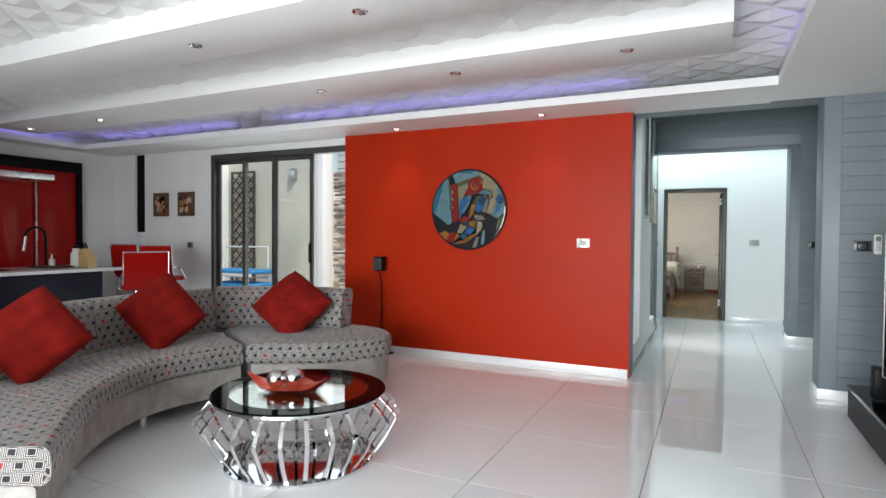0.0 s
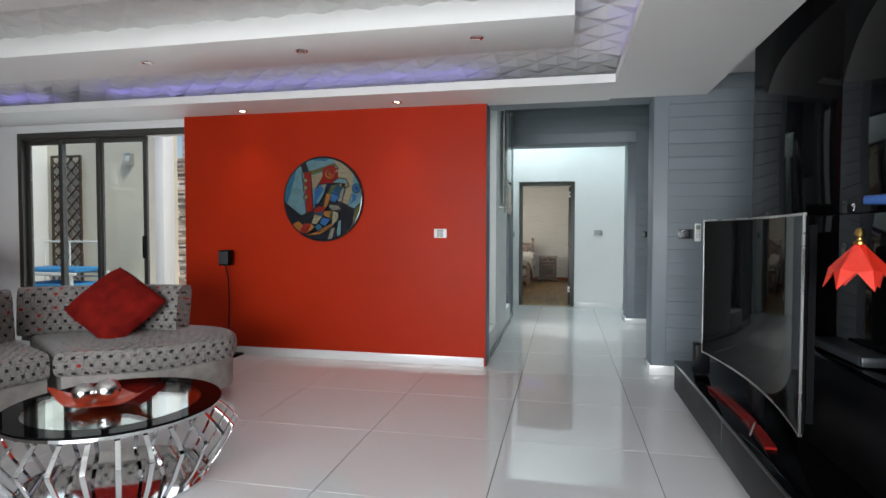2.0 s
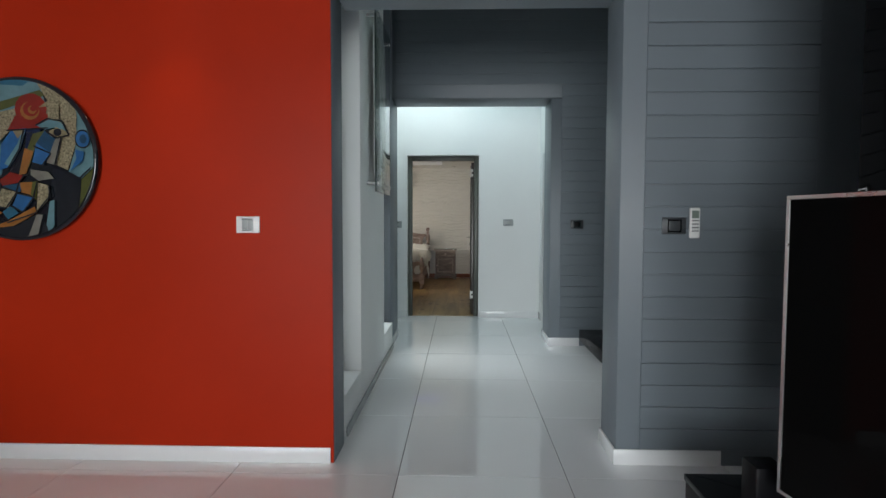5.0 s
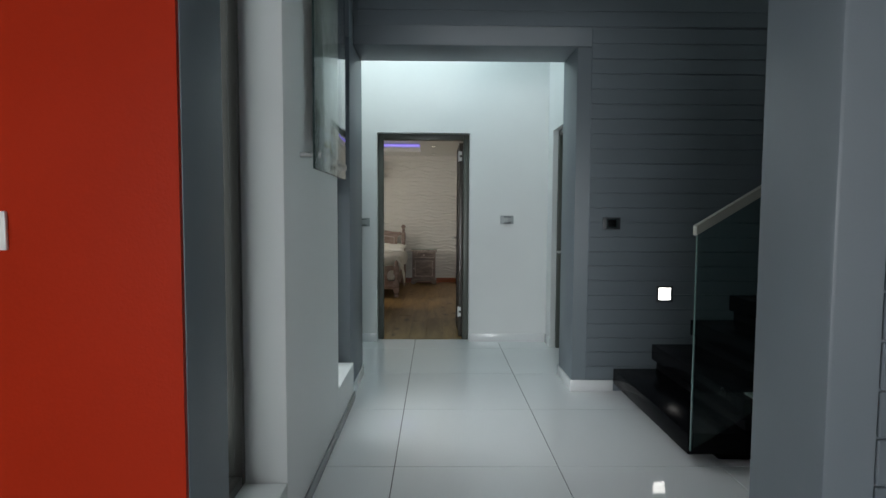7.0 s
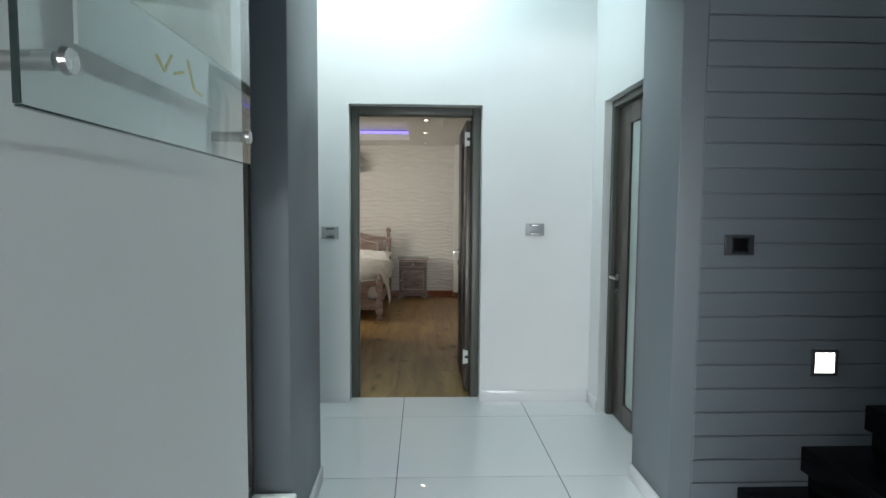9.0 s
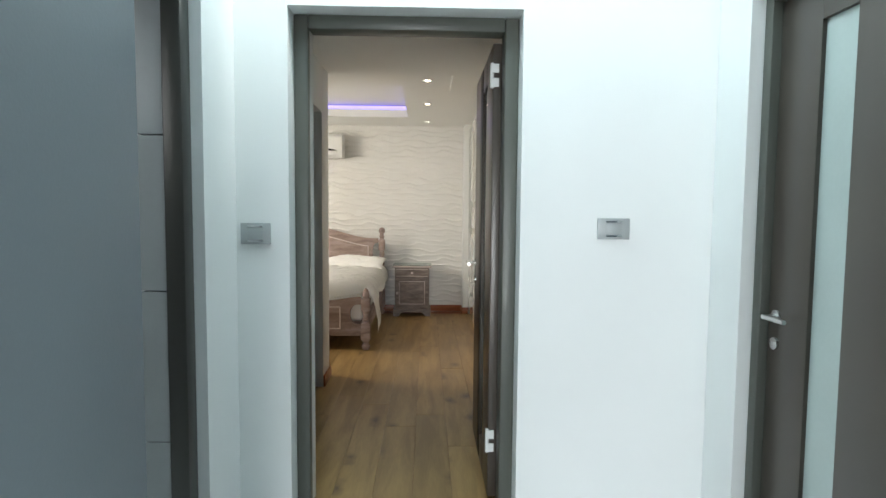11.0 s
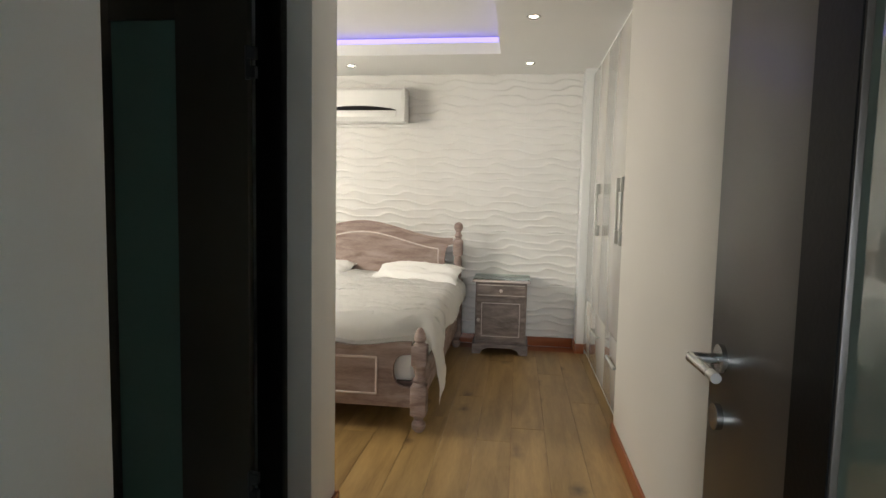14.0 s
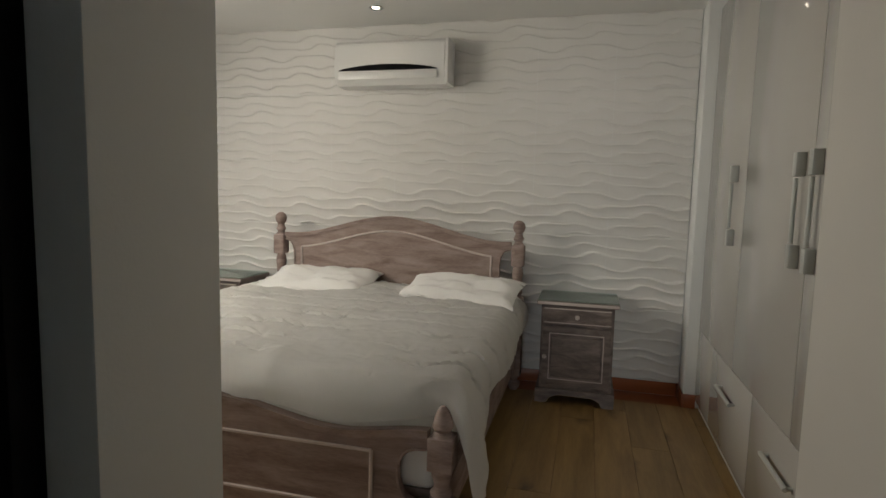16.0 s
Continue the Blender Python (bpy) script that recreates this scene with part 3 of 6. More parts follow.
daub("pale", PALE, (0.41, -0.52), (0.47, -0.50), (0.46, -0.81), (0.40, -0.93), (0.36, -0.80))
daub("grey", GREYISH, (0.12, -0.97), (0.24, -0.68), (0.32, -0.68), (0.24, -0.97))
# ear
daub("black", BLK, *oval(0.845, 0.235, 0.10, 0.115))
daub("blue", SKYB, *oval(0.845, 0.235, 0.085, 0.098))
daub("deep", DEEP, *oval(0.85, 0.235, 0.045, 0.055))
daub("blue", SKYB, (0.75, 0.11), (0.86, 0.08), (0.84, -0.03), (0.68, -0.15), (0.76, 0.0))
stroke(0.008, (-0.5, 0.62), (-0.40, -0.33))
stroke(0.008, (-0.28, 0.65), (-0.22, -0.26), (-0.08, -0.16))
stroke(0.008, (-0.1, 0.34), (0.42, 0.37))
stroke(0.009, (0.27, 0.40), (0.42, 0.48), (0.60, 0.45), (0.68, 0.28), (0.53, 0.25), (0.40, 0.32))
stroke(0.008, (0.12, 0.35), (0.06, 0.12), (-0.08, -0.10), (-0.22, -0.26))
stroke(0.008, (0.24, 0.15), (0.45, 0.06), (0.34, -0.08))
stroke(0.008, (0.12, -0.19), (0.04, -0.29), (0.0, -0.42), (-0.13, -0.60), (-0.27, -0.58))
stroke(0.008, (0.01, -0.42), (0.22, -0.47), (0.08, -0.65), (-0.08, -0.57))
stroke(0.008, (0.27, -0.28), (0.22, -0.47))
stroke(0.008, (0.41, -0.33), (0.43, -0.45), (0.24, -0.66), (-0.12, -0.78))
stroke(0.008, (0.59, 0.26), (0.50, -0.08), (0.80, -0.24), (0.98, -0.08))

# ---- small speaker on a stand ----
sp = thing("speaker", "small black satellite speaker on a thin floor stand", "speaker", at=(-2.40, 6.08, 0))
bm = bmesh.new()
cube(bm, -0.06, 0.06, -0.045, 0.05, 0.95, 1.11, bevel=0.012, segments=3)
part("cabinet", bm, BLACKM, sp, "", True)
block("grille", (-0.052, 0.052, -0.05, -0.0455, 0.965, 1.095), DARKPLATE, sp, 0.002)
bm = bmesh.new()
for a, b in (((0.0, 0.02, 0.0), (0.015, 0.03, 0.5)), ((0.015, 0.03, 0.5), (0.01, 0.03, 0.8)), ((0.01, 0.03, 0.8), (-0.02, 0.02, 0.96))):
    tube(bm, a, b, 0.007, sides=10)
part("pole", bm, BLACKM, sp, "", True)
bm = bmesh.new()
cube(bm, -0.14, 0.14, -0.1, 0.1, 0.0, 0.022, bevel=0.008)
part("foot", bm, BLACKM, sp, "", True)

# ---- curved sofa ----
def pattern_cloth(name, cell):
    """Cream cloth woven with offset rows of ringed small squares, most black, some red."""
    m = bpy.data.materials.new(name)
    m.use_nodes = True
    nt = m.node_tree
    b = nt.nodes["Principled BSDF"]
    b.inputs["Roughness"].default_value = 0.85
    b.inputs["Sheen Weight"].default_value = 0.2

    def op(kind, a, c=None):
        n = nt.nodes.new("ShaderNodeMath")
        n.operation = kind
        for k, v in enumerate((a, c)):
            if v is None:
                continue
            if isinstance(v, (int, float)):
                n.inputs[k].default_value = v
            else:
                nt.links.new(v, n.inputs[k])
        return n.outputs[0]

    uv = nt.nodes.new("ShaderNodeUVMap")
    sep = nt.nodes.new("ShaderNodeSeparateXYZ")
    nt.links.new(uv.outputs[0], sep.inputs[0])
    tall = cell * 0.72
    v = op("DIVIDE", sep.outputs[1], tall)
    row = op("FLOOR", v)
    u = op("ADD", op("DIVIDE", sep.outputs[0], cell), op("MULTIPLY", op("MODULO", row, 2.0), 0.5))
    fx = op("MULTIPLY", op("ABSOLUTE", op("SUBTRACT", op("FRACT", u), 0.5)), cell)
    fy = op("MULTIPLY", op("ABSOLUTE", op("SUBTRACT", op("FRACT", v), 0.5)), tall)
    d = op("MAXIMUM", op("MULTIPLY", fx, 0.88), fy)
    core = op("LESS_THAN", d, cell * 0.175)

    def line(of, lo, hi):
        return op("MULTIPLY", op("GREATER_THAN", of, cell * lo), op("LESS_THAN", of, cell * hi))

    ringed = op("MAXIMUM", op("MAXIMUM", line(d, 0.215, 0.272), line(d, 0.305, 0.352)), line(fx, 0.44, 0.485))
    ids = nt.nodes.new("ShaderNodeCombineXYZ")
    nt.links.new(op("FLOOR", u), ids.inputs[0])
    nt.links.new(row, ids.inputs[1])
    wn = nt.nodes.new("ShaderNodeTexWhiteNoise")
    nt.links.new(ids.outputs[0], wn.inputs["Vector"])
    isred = op("GREATER_THAN", wn.outputs["Value"], 0.91)
    isgrey = op("LESS_THAN", wn.outputs["Value"], 0.14)

    def mixc(fac, a, c):
        n = nt.nodes.new("ShaderNodeMix")
        n.data_type = "RGBA"
        nt.links.new(fac, n.inputs[0])
        for k, val in ((6, a), (7, c)):
            if isinstance(val, tuple):
                n.inputs[k].default_value = (*val, 1)
            else:
                nt.links.new(val, n.inputs[k])
        return n.outputs[2]

    no = nt.nodes.new("ShaderNodeTexNoise")
    no.inputs["Scale"].default_value = 25
    cloth = mixc(no.outputs["Fac"], (0.52, 0.485, 0.45), (0.64, 0.605, 0.56))
    dot = mixc(isred, mixc(isgrey, (0.015, 0.013, 0.02), (0.10, 0.07, 0.07)), (0.30, 0.02, 0.02))
    col = mixc(core, mixc(ringed, cloth, (0.035, 0.03, 0.03)), dot)
    nt.links.new(col, b.inputs["Base Color"])
    fine = nt.nodes.new("ShaderNodeTexNoise")
    fine.inputs["Scale"].default_value = 300
    bp = nt.nodes.new("ShaderNodeBump")
    bp.inputs["Strength"].default_value, bp.inputs["Distance"].default_value = 0.25, 0.004
    nt.links.new(fine.outputs["Fac"], bp.inputs["Height"])
    nt.links.new(bp.outputs[0], b.inputs["Normal"])
    return m


CLOTH = pattern_cloth("patterned_sofa_cloth", 0.076)
VELVET = material("silver_grey_velvet", (0.38, 0.355, 0.325), 0.7, vary=0.38, scale=9, grain=140, bump=0.12)
REDCLOTH = material("red_woven_cloth", (0.20, 0.010, 0.007), 0.9, vary=0.5, scale=9, grain=220, bump=0.5, spec=0.1)


def spline(pts, n):
    """Catmull-Rom through the points, n steps a span."""
    p = [Vector(q) for q in pts]
    p = [2 * p[0] - p[1]] + p + [2 * p[-1] - p[-2]]
    out = []
    for i in range(1, len(p) - 2):
        for k in range(n):
            t = k / n
            out.append(0.5 * (2 * p[i] + (p[i + 1] - p[i - 1]) * t + (2 * p[i - 1] - 5 * p[i] + 4 * p[i + 1] - p[i + 2]) * t * t + (3 * p[i] - p[i - 1] - 3 * p[i + 1] + p[i + 2]) * t ** 3))
    return out + [p[-2]]


def loft(bm, rings, closed_ring=True):
    """Skin closed rings, cap both ends, and lay the cloth's coordinates along the surface in metres."""
    uv = bm.loops.layers.uv.verify()
    vs = [[bm.verts.new(p) for p in ring] for ring in rings]
    n = len(rings[0])
    us = [0.0]
    for a, b in zip(rings, rings[1:]):
        us.append(us[-1] + sum((q - p).length for p, q in zip(a, b)) / n)
    along = []
    for ring in rings:
        acc = [0.0]
        for k in range(n):
            acc.append(acc[-1] + (ring[(k + 1) % n] - ring[k]).length)
        along.append(acc)
    for i in range(len(rings) - 1):
        for k in range(n):
            f = bm.faces.new((vs[i][k], vs[i][(k + 1) % n], vs[i + 1][(k + 1) % n], vs[i + 1][k]))
            for lp, (a, c) in zip(f.loops, ((i, k), (i, k + 1), (i + 1, k + 1), (i + 1, k))):
                lp[uv].uv = (us[a], along[a][c])
    for ring, order in ((vs[0], -1), (vs[-1], 1)):
        f = bm.faces.new(ring[::order])
        o = ring[0].co
        ax = (ring[len(ring) // 2].co - o).normalized()
        for lp in f.loops:
            d = lp.vert.co - o
            lp[uv].uv = (d.dot(ax), d.z)


def rounded(w, z0, z1, r, steps=4, crown=0.0):
    """A rounded rectangle of width w as (a, z), from the front bottom round by the top."""
    pts = []
    for cx, cz, start in ((r, z0 + r, 180), (r, z1 - r, 180), (w - r, z1 - r, 90), (w - r, z0 + r, 0)):
        base = {(r, z0 + r): 270, (r, z1 - r): 180, (w - r, z1 - r): 90, (w - r, z0 + r): 0}[(cx, cz)]
        for k in range(steps + 1):
            a = radians(base - 90 * k / steps)
            x, z = cx + r * math.cos(a), cz + r * math.sin(a)
            if crown and z > (z0 + z1) / 2:
                z += crown * math.sin(math.pi * min(1, max(0, x / w)))
            pts.append((x, z))
    return pts


FRONT = [(-1.40, 1.96), (-2.06, 2.57), (-2.40, 3.21), (-2.29, 3.90)]
BACK = [(-2.30, 1.46), (-2.72, 2.15), (-3.16, 3.22), (-3.10, 4.32)]
N = 10
fr, bk = spline([(*p, 0) for p in FRONT], N), spline([(*p, 0) for p in BACK], N)


def ring_at(f, b, profile_of):
    d = b - f
    w = d.length
    e = d / w
    return [Vector((f.x + e.x * a, f.y + e.y * a, z)) for a, z in profile_of(w)]


def slab(parent, name, i0, i1, profile_of, mat, tuck=0.02, label=""):
    rings = []
    for i in range(i0, i1 + 1):
        f, b = fr[i].copy(), bk[i].copy()
        end = i in (i0, i1)
        if end:
            j = i + 1 if i == i0 else i - 1
            f, b = f.lerp(fr[j], 0.04), b.lerp(bk[j], 0.04)
        ring = ring_at(f, b, profile_of)
        if end:
            c = sum(ring, Vector()) / len(ring)
            inner = [c + (p - c) * (1 - tuck * 2.2) for p in ring]
            rings += [inner, ring] if i == i0 else [ring, inner]
        else:
            rings.append(ring)
    bm = bmesh.new()
    loft(bm, rings)
    return part(name, bm, mat, parent, label, smooth=True)


sofa = thing("curved_sofa", "curved sectional sofa in cream patterned cloth on a silver velvet base", "sofa")
for s in range(3):
    a, b = s * N, (s + 1) * N
    slab(sofa, "seat_cushion", a, b, lambda w: rounded(w - 0.10, 0.325, 0.485, 0.045, crown=0.025), CLOTH)
    slab(sofa, "base", a, b, lambda w: [(0.06 + p, z) for p, z in rounded(w + 0.06, 0.10, 0.324, 0.02)], VELVET, 0.004, "silver-grey velvet base")
    slab(sofa, "backrest", a, b, lambda w: [(w - 0.16 + p + (z - 0.4) * 0.18, z) for p, z in rounded(0.22, 0.33, 0.86, 0.075)], CLOTH)

# the end section with its rounded end
END = [(-2.29, 3.92), (-2.06, 4.04), (-1.82, 4.17), (-1.62, 4.40), (-1.48, 4.68), (-1.54, 4.90), (-1.78, 5.10), (-2.12, 5.16), (-2.62, 5.02), (-3.08, 4.46)]
rim = spline([(*p, 0) for p in END], 6)
mid = sum(rim, Vector()) / len(rim)


def end_slab(name, levels, mat, label=""):
    bm = bmesh.new()
    loft(bm, [[Vector((mid.x + (p.x - mid.x) * s, mid.y + (p.y - mid.y) * s, z)) for p in rim] for s, z in levels])
    uv = bm.loops.layers.uv.verify()
    for f in bm.faces:
        if abs(f.normal.z) > 0.5 or len(f.verts) > 4:
            for lp in f.loops:
                lp[uv].uv = (lp.vert.co.x, lp.vert.co.y)
        else:
            for lp in f.loops:
                lp[uv].uv = (lp[uv].uv.y, lp[uv].uv.x)
    return part(name, bm, mat, sofa, label, smooth=True)


end_slab("seat_cushion", [(0.96, 0.325), (0.99, 0.345), (1.0, 0.37), (1.0, 0.44), (0.985, 0.47), (0.95, 0.49), (0.8, 0.503), (0.4, 0.508)], CLOTH)
end_slab("base", [(0.93, 0.10), (0.94, 0.12), (0.94, 0.324)], VELVET, "silver-grey velvet base")
bm = bmesh.new()
path = spline([(-3.12, 4.40, 0), (-2.85, 4.62, 0), (-2.45, 4.80, 0), (-2.02, 4.86, 0)], 7)
rings = []
for i, p in enumerate(path):
    d = (path[min(i + 1, len(path) - 1)] - path[max(i - 1, 0)]).normalized()
    side = Vector((-d.y, d.x, 0))
    ring = [p + side * (a - 0.11 + (z - 0.4) * 0.18) + Vector((0, 0, z)) for a, z in rounded(0.21, 0.49, 0.86, 0.07)]
    if i in (0, len(path) - 1):
        c = sum(ring, Vector()) / len(ring)
        inner = [c + (q - c) * 0.94 for q in ring]
        rings += [inner, ring] if i == 0 else [ring, inner]
    else:
        rings.append(ring)
loft(bm, rings)
part("backrest", bm, CLOTH, sofa, "", True)
for x, y in ((-2.06, 2.44), (-2.52, 3.2), (-2.42, 3.86), (-1.72, 4.64), (-1.95, 4.28), (-3.05, 3.3), (-2.7, 4.72), (-1.56, 1.98), (-2.2, 1.66)):
    bm = bmesh.new()
    tube(bm, (x, y, 0.0), (x, y, 0.101), 0.02, 0.026, 20)
    part("leg", bm, CHROME, sofa, "chrome leg", True)


def cushion(at, size, turn, lean, roll):
    bm = bmesh.new()
    n = 20
    for side in (1, -1):
        g = {}
        for i in range(n + 1):
            for j in range(n + 1):
                u, v = i / n * 2 - 1, j / n * 2 - 1
                t = (max(0.0, 1 - u ** 2) * max(0.0, 1 - v ** 2)) ** 0.42
                corner = (u * v) ** 4
                grow = 1 - 0.075 * corner + 0.03 * (u * v) ** 16 - 0.02 * (1 - abs(u * v)) * max(abs(u), abs(v)) ** 6
                wrinkle = 0.016 * noise.noise((u * 2.3 + at[0] * 5, v * 2.3, side)) + 0.006 * noise.noise((u * 6.0, v * 6.0 + at[0], side))
                g[i, j] = bm.verts.new((u * grow * size / 2, side * (t * 0.115 + wrinkle * t), v * grow * size / 2))
        for i in range(n):
            for j in range(n):
                q = (g[i, j], g[i + 1, j], g[i + 1, j + 1], g[i, j + 1])
                bm.faces.new(q if side < 0 else q[::-1])
    bmesh.ops.remove_doubles(bm, verts=bm.verts, dist=0.001)
    ob = single("throw_cushion", bm, REDCLOTH, "dark red woven square cushion standing on its corner", "cushion", "red sofa cushions", smooth=True)
    ob.matrix_world = pose(*at) @ pose(0, 0, 0, 0, 0, turn) @ pose(0, 0, 0, lean, 0, 0) @ pose(0, 0, 0, 0, 45 + roll, 0)


cushion((-2.61, 2.56, 0.745), 0.46, 58, -20, 8)
cushion((-2.80, 3.58, 0.75), 0.48, 60, -22, 10)
cushion((-2.37, 4.56, 0.73), 0.53, 26, -36, -4)

# ---- round chrome coffee table ----
TABLE = (-1.245, 3.31)
table = thing("coffee_table", "round coffee table with bent chrome slats and a dark-rimmed glass top", "table", at=(*TABLE, 0))
bm = bmesh.new()
lathe(bm, [(0.415, 0.0), (0.45, 0.0), (0.45, 0.016), (0.415, 0.016)], sides=64)
part("base_ring", bm, CHROME, table)
bm = bmesh.new()
lathe(bm, [(0.47, 0.386), (0.505, 0.386), (0.505, 0.402), (0.47, 0.402)], sides=64)
part("top_ring", bm, CHROME, table)
path = [(0.432, 0.016), (0.52, 0.13), (0.592, 0.262), (0.596, 0.275), (0.588, 0.288), (0.545, 0.338), (0.490, 0.388)]
bm = bmesh.new()
for (r0, z0), (r1, z1) in zip(path, path[1:]):
    t = Vector((r1 - r0, 0, z1 - z0)).normalized()
    nrm = Vector((t.z, 0, -t.x)) * 0.004
    q = [Vector((r, y, z)) + s * nrm for s in (-1, 1) for r, y, z in ((r0, -0.011, z0), (r0, 0.011, z0), (r1, 0.011, z1), (r1, -0.011, z1))]
    v = [bm.verts.new(p) for p in q]
    for ids in ((0, 1, 2, 3), (7, 6, 5, 4), (0, 4, 5, 1), (3, 2, 6, 7), (1, 5, 6, 2), (0, 3, 7, 4)):
        bm.faces.new([v[k] for k in ids])
slat_mesh = finish("slat", bm, CHROME)
for k in range(28):
    ob = new("slat", slat_mesh)
    ob.parent = table
    ob.matrix_local = pose(0, 0, 0, 0, 0, 360 / 28 * k + 4)


def disc_ring(r0, r1, z0, z1, sides=72):
    bm = bmesh.new()
    loop = [(r0, z0), (r1 - 0.004, z0), (r1, z0 + 0.004), (r1, z1 - 0.004), (r1 - 0.004, z1), (r0, z1)]
    rs = [[bm.verts.new((r * math.cos(2 * math.pi * k / sides), r * math.sin(2 * math.pi * k / sides), z)) for k in range(sides)] for r, z in loop]
    for a, b in zip(rs, rs[1:] + rs[:1]):
        for k in range(sides):
            bm.faces.new((a[k], a[(k + 1) % sides], b[(k + 1) % sides], b[k]))
    return bm


part("glass_rim", disc_ring(0.41, 0.515, 0.403, 0.415), BLACK, table, "black glass rim")
bm = bmesh.new()
lathe(bm, [(0.4095, 0.404), (0.4095, 0.414)], sides=72)
part("glass_top", bm, glass("grey_glass", (0.84, 0.86, 0.85)), table, "clear grey glass centre")

dish = thing("bowl", "red curled square dish holding two silver balls", "bowl", at=(-1.31, 3.28, 0.417))
bm = bmesh.new()
n = 12
for lay in (0, 1):
    g = {}
    for i in range(n + 1):
        for j in range(n + 1):
            u, v = i / n * 2 - 1, j / n * 2 - 1
            g[i, j] = bm.verts.new((0.145 * (1.12 * u - 0.2 * v), 0.145 * (1.12 * v - 0.2 * u), 0.004 * lay + 0.002 + 0.06 * max(0.0, -u * v) ** 1.2 + 0.028 * (u * u + v * v) / 2))
    for i in range(n):
        for j in range(n):
            q = (g[i, j], g[i + 1, j], g[i + 1, j + 1], g[i, j + 1])
            bm.faces.new(q if lay else q[::-1])
part("dish", bm, material("orange_red_glaze", (0.72, 0.085, 0.03), 0.2, vary=0.1, bump=0.02), dish, "", True)
dish.rotation_euler.z = radians(62)
for x, y, r in ((-1.365, 3.23, 0.056), (-1.27, 3.28, 0.062), (-1.345, 3.345, 0.048)):
    bm = bmesh.new()
    bmesh.ops.create_uvsphere(bm, u_segments=28, v_segments=18, radius=r)
    ob = single("decor_ball", bm, material("crackled_silver", (0.66, 0.65, 0.62), 0.16, metal=1.0, vary=0.25, scale=40, grain=200, bump=0.15), "crackled silver decorative ball in the red dish", "ball", "silver balls", smooth=True)
    ob.location = (x, y, 0.424 + r)

# ---- black media wall ----
panel = thing("media_wall", "tall black gloss wall panel behind the television", "wall panel")
for y0, y1 in ((3.9, 5.2), (2.3, 3.895), (0.7, 2.295), (-0.9, 0.695)):
    for z0, z1 in ((0.0, 1.40), (1.404, 2.62)):
        block("gloss_sheet", (2.36, 2.40, y0, y1, z0 + 0.002, z1), BLACK, panel, 0.002)
bench = thing("tv_bench", "long low black floating television bench with a gloss top", "tv bench")
block("body", (1.90, 2.355, -0.4, 5.44, 0.085, 0.285), BLACKM, bench, 0.003)
block("top", (1.895, 2.355, -0.405, 5.445, 0.286, 0.312), BLACK, bench, 0.002, "black gloss top")
block("plinth", (2.05, 2.35, -0.3, 5.3, 0.0, 0.084), BLACKM, bench)
for y in (4.1, 2.75, 1.4):
    block("drawer_gap", (1.8985, 1.9005, y, y + 0.004, 0.09, 0.28), GROUT, bench)
cab = thing("media_cabinet", "black cabinet block on the bench beside the television", "cabinet")
block("carcass", (2.20, 2.355, 0.3, 3.92, 0.313, 0.742), BLACKM, cab, 0.003)
block("top", (2.19, 2.355, 0.295, 3.925, 0.743, 0.768), BLACK, cab, 0.002, "black gloss top")
dec = thing("media_player", "slim dark grey media player on the black cabinet", "media player")
block("case", (2.225, 2.352, 3.36, 3.86, 0.7695, 0.81), material("dark_grey_metal", (0.06, 0.065, 0.07), 0.35, metal=0.6), dec, 0.004)
block("front_strip", (2.2225, 2.2248, 3.38, 3.84, 0.777, 0.803), DARKPLATE, dec)

tv = thing("television", "large curved flat television with a thin silver bezel, off", "television", at=(0, 0, 0))
bm = bmesh.new()
bez = bmesh.new()
n = 24
Y0, Y1, Z0, Z1 = 3.31, 4.95, 0.485, 1.395


def bow(y):
    u = (y - Y0) / (Y1 - Y0) * 2 - 1
    return 1.985 + 0.075 * (1 - u * u)


def curved(bm, y0, y1, z0, z1, front, back):
    vs = []
    for i in range(n + 1):
        y = y0 + (y1 - y0) * i / n
        vs.append([bm.verts.new((bow(y) + dx, y, z)) for dx, z in ((front, z0), (front, z1), (back, z1), (back, z0))])
    for a, b in zip(vs, vs[1:]):
        for k in range(4):
            bm.faces.new((a[k], a[(k + 1) % 4], b[(k + 1) % 4], b[k]))
    bm.faces.new(vs[0]), bm.faces.new(vs[-1][::-1])


curved(bm, Y0 + 0.012, Y1 - 0.012, Z0 + 0.012, Z1 - 0.012, -0.001, 0.02)
part("screen", bm, material("dark_screen", (0.004, 0.004, 0.004), 0.03, bump=0, vary=0.02, spec=0.03), tv, "", True)
for box in ((Y0, Y1, Z0, Z0 + 0.011), (Y0, Y1, Z1 - 0.011, Z1)):
    bm = bmesh.new()
    curved(bm, *box, -0.004, 0.010)
    part("bezel", bm, STEEL, tv, "thin silver bezel", True)
for y0, y1 in ((Y0, Y0 + 0.011), (Y1 - 0.011, Y1)):
    bm = bmesh.new()
    curved(bm, y0, y1, Z0 + 0.0112, Z1 - 0.0112, -0.004, 0.006)
    part("bezel", bm, STEEL, tv, "thin silver bezel")
bm = bmesh.new()
curved(bm, Y0 + 0.05, Y1 - 0.05, Z0 + 0.04, Z1 - 0.05, 0.031, 0.06)
part("back_shell", bm, BLACKM, tv, "", True)
bm = bmesh.new()
curved(bm, 3.62, 4.66, 0.313, 0.325, -0.07, -0.02)
part("stand", bm, material("dark_red_stand", (0.24, 0.012, 0.010), 0.2, bump=0), tv, "", True)
block("neck", (2.065, 2.095, 4.05, 4.22, 0.325, 0.60), BLACKM, tv, 0.004)
for y in (3.78,):
    bm = bmesh.new()
    tube(bm, (1.945, y, 0.319), (1.975, y + 0.03, 0.375), 0.004, sides=10)
    part("stand_leg", bm, STEEL, tv, "chrome stand leg", True)
spk = thing("soundbar_satellite", "small black box speaker on the television bench", "speaker")
bm = bmesh.new()
